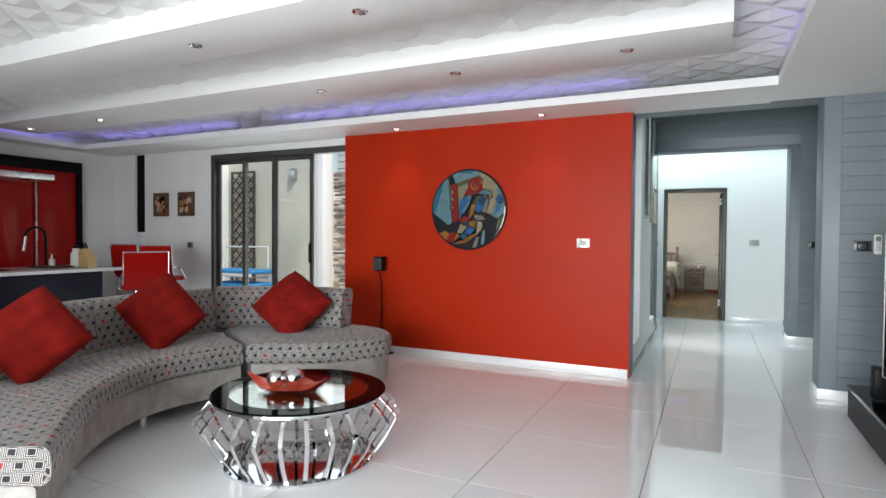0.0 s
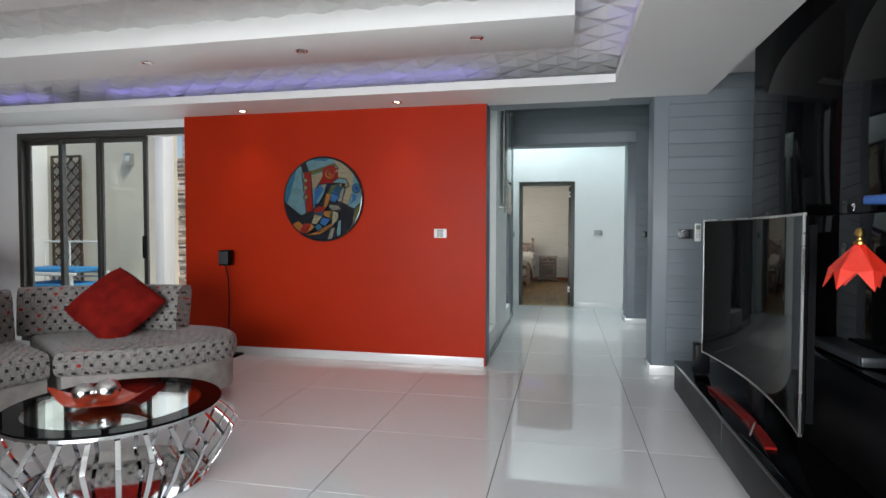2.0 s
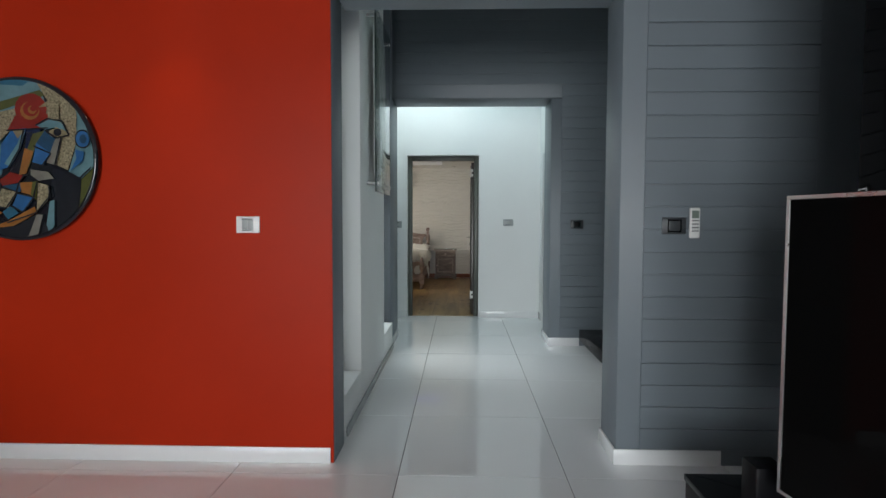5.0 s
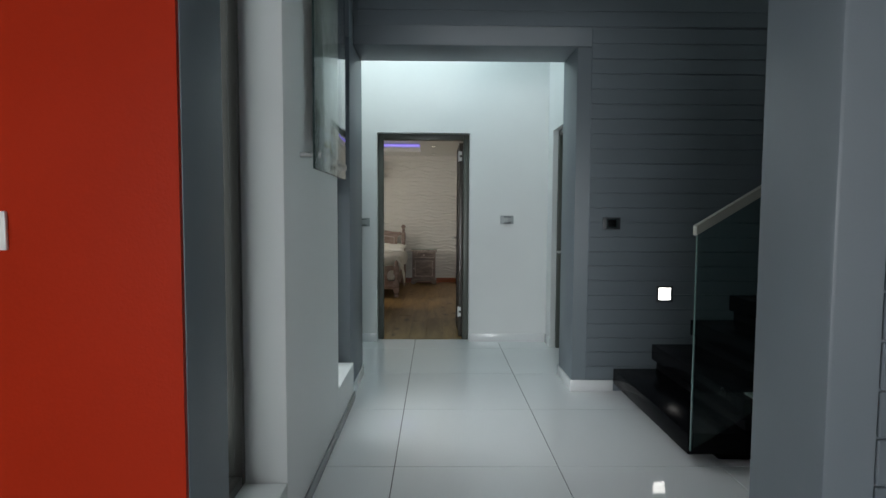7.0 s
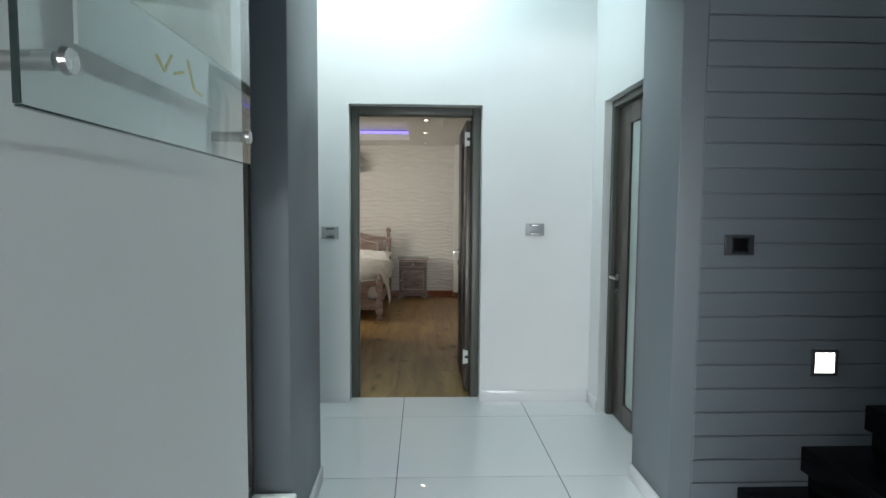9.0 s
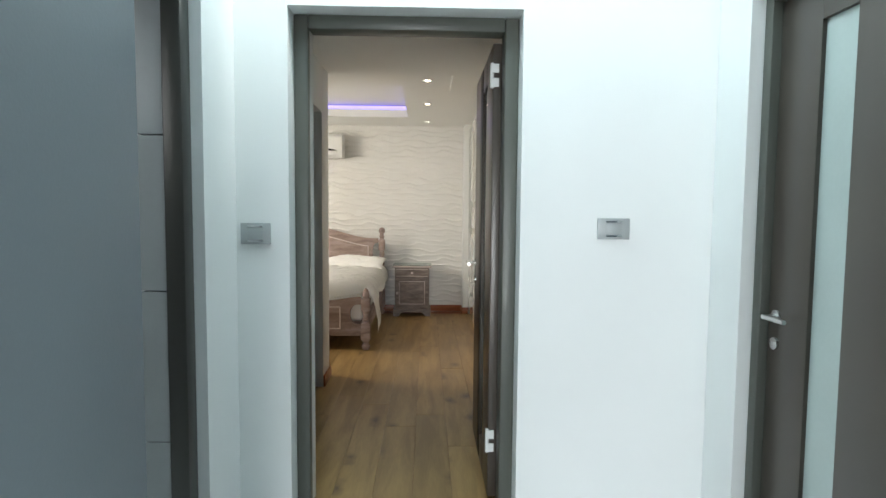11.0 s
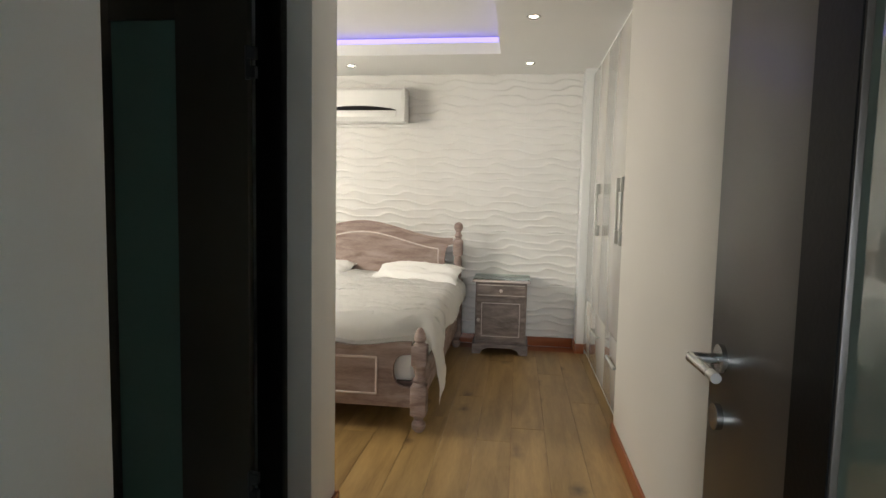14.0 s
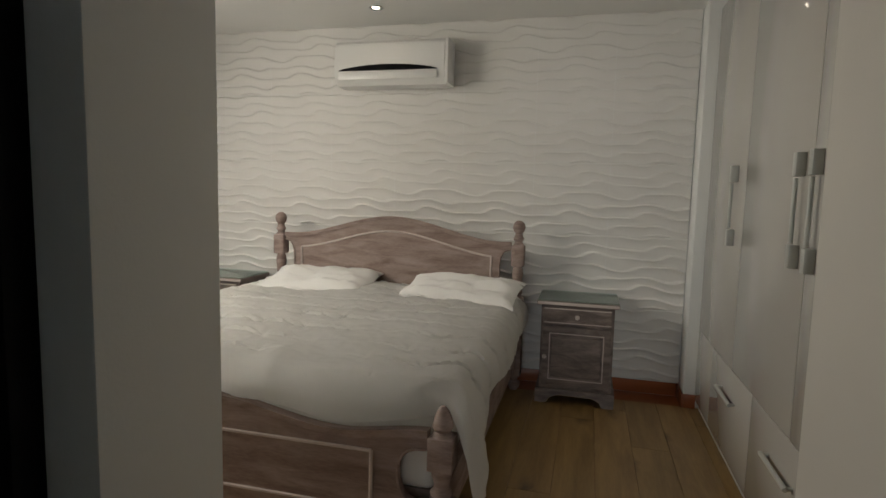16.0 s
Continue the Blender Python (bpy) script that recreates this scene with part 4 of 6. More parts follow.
cube(bm, 1.96, 2.06, 5.03, 5.13, 0.313, 0.52, bevel=0.008)
part("cabinet", bm, BLACKM, spk, "", True)

# figurine with a hanging tulip lamp: plain shapes
fig = thing("tulip_lamp", "red tulip glass lamp hanging from a figurine's chain", "lamp", at=(2.02, 2.95, 0.26))
fig.scale = (0.82, 0.82, 0.85)
bm = bmesh.new()
lathe(bm, [(0.004, 1.222), (0.016, 1.228), (0.02, 1.241), (0.014, 1.256), (0.004, 1.262)], sides=16)
lathe(bm, [(0.022, 1.196), (0.022, 1.206), (0.012, 1.212), (0.012, 1.221)], sides=16)
part("brass_cap", bm, material("aged_brass", (0.34, 0.22, 0.06), 0.3, metal=1.0, vary=0.2), fig, "brass cap", True)
bm = bmesh.new()
k6 = 6
for k in range(k6):
    a0, a1, am = (2 * math.pi * (k + d) / k6 for d in (0, 1, 0.5))
    def at(r, a, z):
        return bm.verts.new((r * math.cos(a), r * math.sin(a), z))
    t0, t1, m0, m1, tip = at(0.02, a0, 1.195), at(0.02, a1, 1.195), at(0.095, a0, 1.09), at(0.095, a1, 1.09), at(0.125, am, 1.02)
    mm = at(0.105, am, 1.10)
    for f in ((t0, m0, mm), (t0, mm, t1), (t1, mm, m1), (m0, tip, mm), (mm, tip, m1)):
        bm.faces.new(f)
bmesh.ops.remove_doubles(bm, verts=bm.verts, dist=0.0005)
bmesh.ops.solidify(bm, geom=bm.faces[:], thickness=0.003)
part("shade", bm, material("red_glass_petals", (0.62, 0.03, 0.015), 0.18, vary=0.15, bump=0), fig, "red petal shade")
bm = bmesh.new()
for k in range(9):
    tube(bm, (0.004 * (k % 2), 0.004 * ((k + 1) % 2), 1.262 + 0.011 * k), (0.004 * ((k + 1) % 2), 0.004 * (k % 2), 1.274 + 0.011 * k), 0.0022, sides=6)
part("chain", bm, BLACKM, fig)
statue = bmesh.new()
tube(statue, (2.03, 2.94, 1.425), (2.23, 2.68, 1.42), 0.016, 0.028, 12)
lathe(statue, [(0.08, 0.769), (0.08, 0.79), (0.07, 0.83), (0.05, 1.0), (0.10, 1.2), (0.11, 1.34), (0.06, 1.44), (0.07, 1.52), (0.06, 1.6), (0.01, 1.64)], (2.26, 2.62, 0), 20)
single("figurine", statue, material("dark_blue_glaze", (0.02, 0.06, 0.20), 0.25, vary=0.3), "dark blue glazed figurine on the black cabinet", "figurine", smooth=True)

# ---- wood ----
def wood(name, dark, light, rough, stretch, knots=0.0, scale=6.0, random_shift=True, value=0.1):
    m = bpy.data.materials.new(name)
    m.use_nodes = True
    nt = m.node_tree
    b = nt.nodes["Principled BSDF"]
    co, info = nt.nodes.new("ShaderNodeTexCoord"), nt.nodes.new("ShaderNodeObjectInfo")
    add, mp = nt.nodes.new("ShaderNodeVectorMath"), nt.nodes.new("ShaderNodeMapping")
    add.operation = "MULTIPLY_ADD"
    add.inputs[1].default_value = (7.3, 13.1, 5.7)
    nt.links.new(info.outputs["Random"], add.inputs[0])
    nt.links.new(co.outputs["Object"], add.inputs[2])
    mp.inputs["Scale"].default_value = stretch
    nt.links.new(add.outputs[0], mp.inputs["Vector"])
    big, fine = nt.nodes.new("ShaderNodeTexNoise"), nt.nodes.new("ShaderNodeTexNoise")
    big.inputs["Scale"].default_value, big.inputs["Detail"].default_value, big.inputs["Distortion"].default_value = scale, 6, 0.6
    fine.inputs["Scale"].default_value, fine.inputs["Detail"].default_value = scale * 9, 4
    for n in (big, fine):
        nt.links.new(mp.outputs[0], n.inputs["Vector"])
    ramp = nt.nodes.new("ShaderNodeValToRGB")
    ramp.color_ramp.elements[0].position, ramp.color_ramp.elements[1].position = 0.3, 0.7
    ramp.color_ramp.elements[0].color, ramp.color_ramp.elements[1].color = (*dark, 1), (*light, 1)
    sumn = nt.nodes.new("ShaderNodeMath")
    sumn.operation = "MULTIPLY_ADD"
    sumn.inputs[1].default_value = 0.3
    nt.links.new(fine.outputs["Fac"], sumn.inputs[0])
    sub = nt.nodes.new("ShaderNodeMath")
    sub.operation = "SUBTRACT"
    sub.inputs[1].default_value = 0.15
    nt.links.new(big.outputs["Fac"], sub.inputs[0])
    nt.links.new(sub.outputs[0], sumn.inputs[2])
    nt.links.new(sumn.outputs[0], ramp.inputs[0])
    col = ramp.outputs[0]
    if knots:
        vo = nt.nodes.new("ShaderNodeTexVoronoi")
        vo.voronoi_dimensions = "2D"
        vm = nt.nodes.new("ShaderNodeMapping")
        vm.inputs["Scale"].default_value = (2.6, 1.25, 1.0)
        nt.links.new(add.outputs[0], vm.inputs["Vector"])
        wob = nt.nodes.new("ShaderNodeTexNoise")
        wob.inputs["Scale"].default_value = 9
        nt.links.new(add.outputs[0], wob.inputs["Vector"])
        nt.links.new(vm.outputs[0], vo.inputs["Vector"])
        vo.inputs["Scale"].default_value = 1.6
        d = nt.nodes.new("ShaderNodeMath")
        d.operation = "MULTIPLY_ADD"
        d.inputs[1].default_value = 0.34
        nt.links.new(wob.outputs["Fac"], d.inputs[0])
        nt.links.new(vo.outputs["Distance"], d.inputs[2])
        mr = nt.nodes.new("ShaderNodeMapRange")
        mr.inputs["From Min"].default_value, mr.inputs["From Max"].default_value = 0.12, 0.36
        mr.inputs["To Min"].default_value, mr.inputs["To Max"].default_value = 1.0, 0.0
        nt.links.new(d.outputs[0], mr.inputs["Value"])
        mk = nt.nodes.new("ShaderNodeMix")
        mk.data_type = "RGBA"
        sc = nt.nodes.new("ShaderNodeMath")
        sc.operation = "MULTIPLY"
        sc.inputs[1].default_value = knots
        some = nt.nodes.new("ShaderNodeMath")
        some.operation = "GREATER_THAN"
        some.inputs[1].default_value = 0.62
        nt.links.new(vo.outputs["Color"], some.inputs[0])
        both = nt.nodes.new("ShaderNodeMath")
        both.operation = "MULTIPLY"
        nt.links.new(some.outputs[0], both.inputs[1])
        nt.links.new(mr.outputs[0], both.inputs[0])
        nt.links.new(both.outputs[0], sc.inputs[0])
        nt.links.new(sc.outputs[0], mk.inputs[0])
        nt.links.new(col, mk.inputs[6])
        mk.inputs[7].default_value = (0.06, 0.028, 0.012, 1)
        col = mk.outputs[2]
    hsv = nt.nodes.new("ShaderNodeHueSaturation")
    mr2 = nt.nodes.new("ShaderNodeMapRange")
    mr2.inputs["To Min"].default_value, mr2.inputs["To Max"].default_value = 1 - value, 1 + value
    nt.links.new(info.outputs["Random"], mr2.inputs["Value"])
    nt.links.new(mr2.outputs[0], hsv.inputs["Value"])
    nt.links.new(col, hsv.inputs["Color"])
    nt.links.new(hsv.outputs[0], b.inputs["Base Color"])
    b.inputs["Roughness"].default_value = rough
    bp = nt.nodes.new("ShaderNodeBump")
    bp.inputs["Strength"].default_value, bp.inputs["Distance"].default_value = 0.12, 0.004
    nt.links.new(fine.outputs["Fac"], bp.inputs["Height"])
    nt.links.new(bp.outputs[0], b.inputs["Normal"])
    return m


OAK = wood("knotty_oak", (0.25, 0.152, 0.055), (0.41, 0.268, 0.105), 0.36, (6, 0.7, 1), knots=1.0, scale=2.2, value=0.12)
DARKDOOR = material("dark_bronze_door", (0.066, 0.053, 0.043), 0.34, metal=0.0, vary=0.14, scale=4, grain=200, bump=0.01)
FRAME = material("taupe_aluminium", (0.088, 0.092, 0.078), 0.42, metal=0.0, vary=0.06, bump=0.01)
LIMED = wood("limewashed_wood", (0.20, 0.135, 0.115), (0.40, 0.31, 0.275), 0.6, (2, 2, 8), scale=3.0, value=0.03)
LIMEDX = wood("limewashed_wood_along", (0.20, 0.135, 0.115), (0.40, 0.31, 0.275), 0.6, (1.2, 6, 6), scale=3.0, value=0.03)
LIMEGREY = wood("grey_limewashed_wood", (0.12, 0.092, 0.080), (0.30, 0.245, 0.22), 0.6, (2, 2, 8), scale=3.0, value=0.03)
LIMEEDGE = material("limewash_highlight", (0.60, 0.52, 0.48), 0.65, vary=0.2, scale=12, grain=90, bump=0.08)
LINEN = material("white_cotton", (0.88, 0.87, 0.84), 0.85, vary=0.03, scale=5, grain=400, bump=0.12)


def lever(parent, at, out, along):
    """A lever handle: rose, neck and grip. out: unit way off the door; along: unit way of the grip."""
    at, out, along = Vector(at), Vector(out), Vector(along)
    h = bmesh.new()
    tube(h, at, at + out * 0.008, 0.024, sides=20)
    tube(h, at, at + out * 0.055, 0.009, sides=14)
    tube(h, at + out * 0.05, at + out * 0.05 + along * 0.12, 0.0095, 0.008, 14)
    ob = part("handle", h, STEEL, parent, "brushed steel lever handle", True)
    c = bmesh.new()
    low = at - Vector((0, 0, 0.10))
    tube(c, low, low + out * 0.010, 0.022, sides=20)
    part("lock_plate", c, STEEL, parent, "", True)
    return ob


def hinge(parent, x, y, z, dx, dy, mat=None, label="white hinge"):
    h = bmesh.new()
    tube(h, (x, y, z - 0.055), (x, y, z + 0.055), 0.009, sides=12)
    cube(h, min(x, x + dx), max(x, x + dx), y - 0.012, y + 0.012, z - 0.05, z - 0.012)
    cube(h, min(x, x + dx), max(x, x + dx), y - 0.012, y + 0.012, z + 0.012, z + 0.05)
    part("hinge", h, mat or PLATEW, parent, label, True)


# bedroom door, open inward
door = thing("door_1", "open dark bronze door with a narrow glass strip in a taupe frame", "door", kind="structure")
for box in ((0.286, 0.345, 10.85, 10.895, 0.0, 2.164), (1.18, 1.239, 10.85, 10.962, 0.0, 2.164), (0.346, 1.179, 10.85, 10.949, 2.105, 2.164)):
    block("jamb", box, FRAME, door, 0.006)
leaf = block("leaf", (1.142, 1.184, 10.965, 11.196, 0.012, 2.09), DARKDOOR, door, 0.003, "dark bronze leaf")
block("leaf_edge", (1.142, 1.184, 11.3935, 11.79, 0.012, 2.09), DARKDOOR, door, 0.003)
for z0, z1 in ((0.012, 0.14), (1.96, 2.09)):
    block("rail", (1.1425, 1.1835, 11.1965, 11.393, z0, z1), DARKDOOR, door, 0.002)
block("glass_strip", (1.150, 1.168, 11.1965, 11.393, 0.141, 1.959), material("reflective_green_glass", (0.15, 0.185, 0.155), 0.04, bump=0, vary=0.03, spec=0.9), door, 0, "reflective greenish glass strip")
block("moulding", (1.1395, 1.1418, 11.396, 11.488, 0.02, 2.08), BLACKM, door)
lever(door, (1.142, 11.73, 1.045), (-1, 0, 0), (0, -1, 0))
for z in (0.93, 1.045):
    block("strike_plate", (0.3455, 0.3475, 10.868, 10.89, z - 0.045, z + 0.045), STEEL, door, 0, "steel strike plate")
for z in (0.28, 1.95):
    hinge(door, 1.138, 10.968, z, 0.03, 0)

# bathroom door inside the bedroom, open into the bathroom
door = thing("door_2", "open black bathroom door with a dark glass strip", "door", kind="structure")
for box in ((-0.115, -0.02, 11.661, 11.71, 0.0, 2.068), (-0.115, -0.02, 12.615, 12.664, 0.0, 2.068), (-0.115, -0.02, 11.711, 12.614, 2.02, 2.068)):
    block("jamb", box, BLACKM, door, 0.003)
BLACKDOOR = material("black_brown_door", (0.055, 0.050, 0.038), 0.4, vary=0.1, grain=160, bump=0.02)
block("leaf", (-0.38, -0.12, 12.57, 12.607, 0.012, 2.01), BLACKDOOR, door, 0.003)
block("leaf_edge", (-0.90, -0.628, 12.57, 12.607, 0.012, 2.01), BLACKDOOR, door, 0.003)
for z0, z1 in ((0.012, 0.12), (1.90, 2.01)):
    block("rail", (-0.6275, -0.3805, 12.571, 12.607, z0, z1), BLACKDOOR, door)
block("glass_strip", (-0.6275, -0.3805, 12.585, 12.593, 0.121, 1.899), material("dark_green_glass", (0.14, 0.25, 0.215), 0.08, bump=0), door)
for z in (0.28, 1.75):
    hinge(door, -0.117, 12.567, z, 0.03, 0, DARKPLATE, "dark hinge")

# hall cupboard door
door = thing("door_3", "closed taupe door with a glass strip, set back in the wall", "door", kind="structure")
for box in ((2.10, 2.20, 9.662, 9.71, 0.0, 2.158), (2.10, 2.20, 10.47, 10.518, 0.0, 2.158), (2.10, 2.20, 9.711, 10.469, 2.11, 2.158)):
    block("jamb", box, FRAME, door, 0.004)
block("leaf", (2.135, 2.175, 10.255, 10.468, 0.012, 2.105), DARKDOOR, door, 0.003)
block("leaf_edge", (2.135, 2.175, 9.712, 10.10, 0.012, 2.105), DARKDOOR, door, 0.003)
for z0, z1 in ((0.012, 0.14), (1.98, 2.105)):
    block("rail", (2.1355, 2.1745, 10.1005, 10.2545, z0, z1), DARKDOOR, door)
block("glass_strip", (2.15, 2.158, 10.1005, 10.2545, 0.141, 1.979), material("pale_frosted_glass", (0.45, 0.52, 0.50), 0.25, bump=0), door)
lever(door, (2.135, 10.42, 0.97), (-1, 0, 0), (0, -1, 0))

# bathroom opening on the hall's other side
door = thing("door_4", "dark metal door frame at the bathroom opening", "door", kind="structure")
for box in ((-0.035, 0.03, 10.345, 10.419, 0.0, 2.128), (-0.125, 0.03, 9.543, 9.59, 0.0, 2.128), (-0.125, 0.03, 9.591, 10.344, 2.08, 2.128)):
    block("jamb", box, ALU, door, 0.004)
wt = bmesh.new()
for j in range(4):
    cube(wt, -0.125, -0.036, 10.352, 10.419, 0.005 + 0.53 * j, 0.53 + 0.53 * j, bevel=0.0015, segments=1)
for i in range(3):
    for j in range(4):
        cube(wt, -1.7495, -1.742, 9.402 + 0.45 * i, 9.848 + 0.45 * i, 0.005 + 0.62 * j, 0.62 + 0.62 * j, bevel=0.0015, segments=1)
        cube(wt, -1.70 + 0.45 * i, -1.254 + 0.45 * i, 10.742, 10.7495, 0.005 + 0.62 * j, 0.62 + 0.62 * j, bevel=0.0015, segments=1)
single("bathroom_tiles", wt, material("grey_bathroom_tile", (0.42, 0.44, 0.44), 0.2, vary=0.05, bump=0), "large grey bathroom wall tiles", "tile", kind="structure")

# ---- tall corridor windows ----
def tall_window(name, y0, y1, z0, z1):
    win = thing(name, "tall fixed window with a dark metal frame", "window", kind="structure")
    for box in ((0.09, 0.145, y0, y0 + 0.035, z0, z1), (0.09, 0.145, y1 - 0.035, y1, z0, z1), (0.0905, 0.1445, y0 + 0.036, y1 - 0.036, z0, z0 + 0.04), (0.0905, 0.1445, y0 + 0.036, y1 - 0.036, z1 - 0.04, z1)):
        block("window_frame", box, ALU, win, 0.003)
    g = block("pane", (0.112, 0.118, y0 + 0.036, y1 - 0.036, z0 + 0.041, z1 - 0.041), GLASS, win)
    g.visible_shadow = False


tall_window("window_1", 6.456, 7.094, 0.265, 3.39)
tall_window("window_2", 8.286, 8.892, 0.275, 3.39)

# glass-fronted picture on stand-offs
pic = thing("glass_picture", "pale abstract print behind a large glass sheet on steel stand-offs", "picture")
GX0, GY0, GY1, GZ0, GZ1 = 0.382, 7.285, 8.08, 1.522, 2.85
sheet = block("glass_sheet", (GX0, GX0 + 0.008, GY0, GY1, GZ0, GZ1), glass("pale_green_glass", (0.95, 0.985, 0.98)), pic, 0.001)
EDGE = material("green_glass_edge", (0.035, 0.060, 0.055), 0.12, bump=0)
for box in ((GY0 - 0.003, GY0 - 0.0005, GZ0, GZ1), (GY1 + 0.0005, GY1 + 0.003, GZ0, GZ1), (GY0, GY1, GZ0 - 0.003, GZ0 - 0.0005)):
    block("polished_edge", (GX0, GX0 + 0.008, *box), EDGE, sheet, 0, "dark green polished edge")
block("mount", (0.348, 0.3535, GY0 + 0.165, GY1 - 0.025, 1.63, 2.78), WHITE, pic)
block("print", (0.354, 0.357, GY0 + 0.19, GY1 - 0.03, 1.735, 2.72), material("pale_print", (0.66, 0.64, 0.57), 0.6, vary=0.3, scale=3.5, grain=20, bump=0), pic, 0, "pale grey and ochre print")
OCHRE_INK = material("ochre_ink", (0.62, 0.55, 0.22), 0.6, bump=0)
for (ya, za), (yb, zb) in (((7.67, 1.675), (7.70, 1.655)), ((7.70, 1.655), (7.73, 1.69)), ((7.74, 1.66), (7.78, 1.672)), ((7.80, 1.70), (7.83, 1.65)), ((7.83, 1.65), (7.87, 1.645))):
    bm = bmesh.new()
    tube(bm, (0.3545, ya, za), (0.3545, yb, zb), 0.003, sides=6)
    part("ink_stroke", bm, OCHRE_INK, pic, "pale ochre ink stroke")
for y in (GY0 + 0.075, GY1 - 0.03):
    for z in (1.585, 2.795):
        bm = bmesh.new()
        tube(bm, (0.3105, y, z), (GX0 - 0.001, y, z), 0.012, sides=14)
        tube(bm, (GX0 + 0.0085, y, z), (GX0 + 0.017, y, z), 0.0165, 0.015, 20)
        part("standoff", bm, STEEL, pic, "steel stand-off", True)

# ---- stairs ----
stairs = thing("staircase", "black granite stairs climbing beside the grey boarded wall", "stairs")
RISE, GOING = 0.187, 0.287
for k in range(10):
    x = 2.24 + GOING * k
    bm = bmesh.new()
    cube(bm, x, x + GOING + 0.30, 7.82, 9.088, RISE * (k + 1) - 0.125, RISE * (k + 1) - 0.012, bevel=0.004)
    part("step", bm, GRANITE, stairs, "", True)
    if k:
        block("riser", (x + 0.04, x + GOING + 0.1, 7.86, 9.087, RISE * k - 0.02, RISE * (k + 1) - 0.1255), BLACKM, stairs)
bm = bmesh.new()
prism(bm, [(2.45, 0.0), (5.1, 0.0), (5.1, 1.55)], "y", 7.9, 9.08)
part("stair_body", bm, BLACKM, stairs)

bal = thing("glass_balustrade", "clear glass balustrade with a flat steel handrail", "balustrade")
bm = bmesh.new()
prism(bm, [(2.25, 0.09), (4.9, 0.09 + 0.65 * 2.65), (4.9, 1.25 + 0.62 * 2.62), (2.25, 1.235)], "y", 7.80, 7.812)
part("glass_panel", bm, GREENGLASS, bal)
bm = bmesh.new()
prism(bm, [(2.235, 1.23), (2.235, 1.280), (4.9, 1.280 + 0.62 * 2.638), (4.9, 1.23 + 0.62 * 2.638)], "y", 7.785, 7.827)
part("handrail", bm, material("satin_steel_rail", (0.46, 0.46, 0.40), 0.45, metal=0.3, vary=0.05, bump=0.01), bal, "flat brushed steel handrail")
bm = bmesh.new()
prism(bm, [(2.2455, 0.088), (2.2495, 0.088), (2.2495, 1.235), (2.2455, 1.235)], "y", 7.798, 7.814)
part("glass_edge", bm, material("polished_glass_edge", (0.10, 0.16, 0.15), 0.15, bump=0), bal)
for x, z in ((2.62, 0.545), (3.43, 1.115)):
    bm = bmesh.new()
    cube(bm, x - 0.03, x + 0.03, 7.775, 7.799, z - 0.16, z + 0.1, bevel=0.003)
    cube(bm, x - 0.03, x + 0.03, 7.813, 7.84, z - 0.16, z + 0.1, bevel=0.003)
    cube(bm, x - 0.06, x + 0.06, 7.76, 7.87, z - 0.172, z - 0.161, bevel=0.002)
    part("clamp_post", bm, STEEL, bal, "", True)

sl = thing("step_light", "square recessed step light glowing white in the boarded wall", "wall light", at=(2.61, 9.085, 0.745))
for box in ((-0.06, 0.06, -0.008, 0.003, 0.045, 0.06), (-0.06, 0.06, -0.008, 0.003, -0.06, -0.045), (-0.06, -0.045, -0.008, 0.003, -0.0445, 0.0445), (0.045, 0.06, -0.008, 0.003, -0.0445, 0.0445)):
    block("rim", box, DARKPLATE, sl, 0.001)
block("lens", (-0.0445, 0.0445, -0.004, 0.002, -0.0445, 0.0445), LAMP_WHITE, sl)

# ---- sliding door and the patio ----
slider = thing("sliding_door", "tall sliding glass door with dark bronze frames, partly open", "door", kind="structure")
for box in ((-5.259, -5.20, 6.29, 6.40, 0.0, 2.444), (-5.1995, -2.952, 6.29, 6.40, 2.37, 2.444), (-5.1995, -2.952, 6.29, 6.40, -0.004, 0.02)):
    block("frame", box, ALU, slider, 0.003)
for x0, x1, y in ((-5.195, -4.66, 6.365), (-4.70, -4.14, 6.325), (-4.17, -3.54, 6.345)):
    for a, b in ((x0, x0 + 0.05), (x1 - 0.05, x1)):
        block("stile", (a, b, y - 0.016, y + 0.016, 0.022, 2.368), ALU, slider, 0.003)
    for z0, z1 in ((0.022, 0.09), (2.31, 2.368)):
        block("rail", (x0 + 0.0505, x1 - 0.0505, y - 0.015, y + 0.015, z0, z1), ALU, slider, 0.002)
    g = block("pane", (x0 + 0.0505, x1 - 0.0505, y - 0.003, y + 0.003, 0.0905, 2.3095), GLASS, slider)
    g.visible_shadow = False
block("pull_handle", (-3.575, -3.555, 6.285, 6.327, 1.0, 1.25), BLACKM, slider, 0.004)

structure("wall_patio", [(-9.5, -5.62, 9.40, 9.6, -0.07, 3.6)], CONCRETE, "beige plastered patio wall", "wall")
structure("patio_column", [(-8.75, -8.15, 9.0, 9.399, -0.07, 3.6), (-5.08, -4.92, 8.35, 8.6, -0.07, 3.2)], WHITE, "white plastered patio column", "wall", 0.01)
siding_wall = structure("wall_siding", [(-5.6, -1.96, 9.72, 9.9, -0.07, 3.6)], BOARD, "pale grey boarded courtyard wall", "wall")
PALEBOARD = material("pale_grey_board", (0.60, 0.61, 0.60), 0.5, vary=0.05, bump=0.04, random_value=0.05)
for k in range(28):
    z = -0.03 + 0.128 * k
    x0 = -2.6 if z < 2.5 else -5.6
    bm = bmesh.new()
    cube(bm, x0, -1.96, 9.69, 9.7195, z, z + 0.114, bevel=0.003, segments=1)
    part("board", bm, PALEBOARD, siding_wall, "", True)
near_siding = structure("wall_courtyard", [(-1.98, -0.035, 9.225, 9.2495, -0.07, 3.6)], BOARD, "pale grey boarded wall at the end of the courtyard", "wall")
bm = bmesh.new()
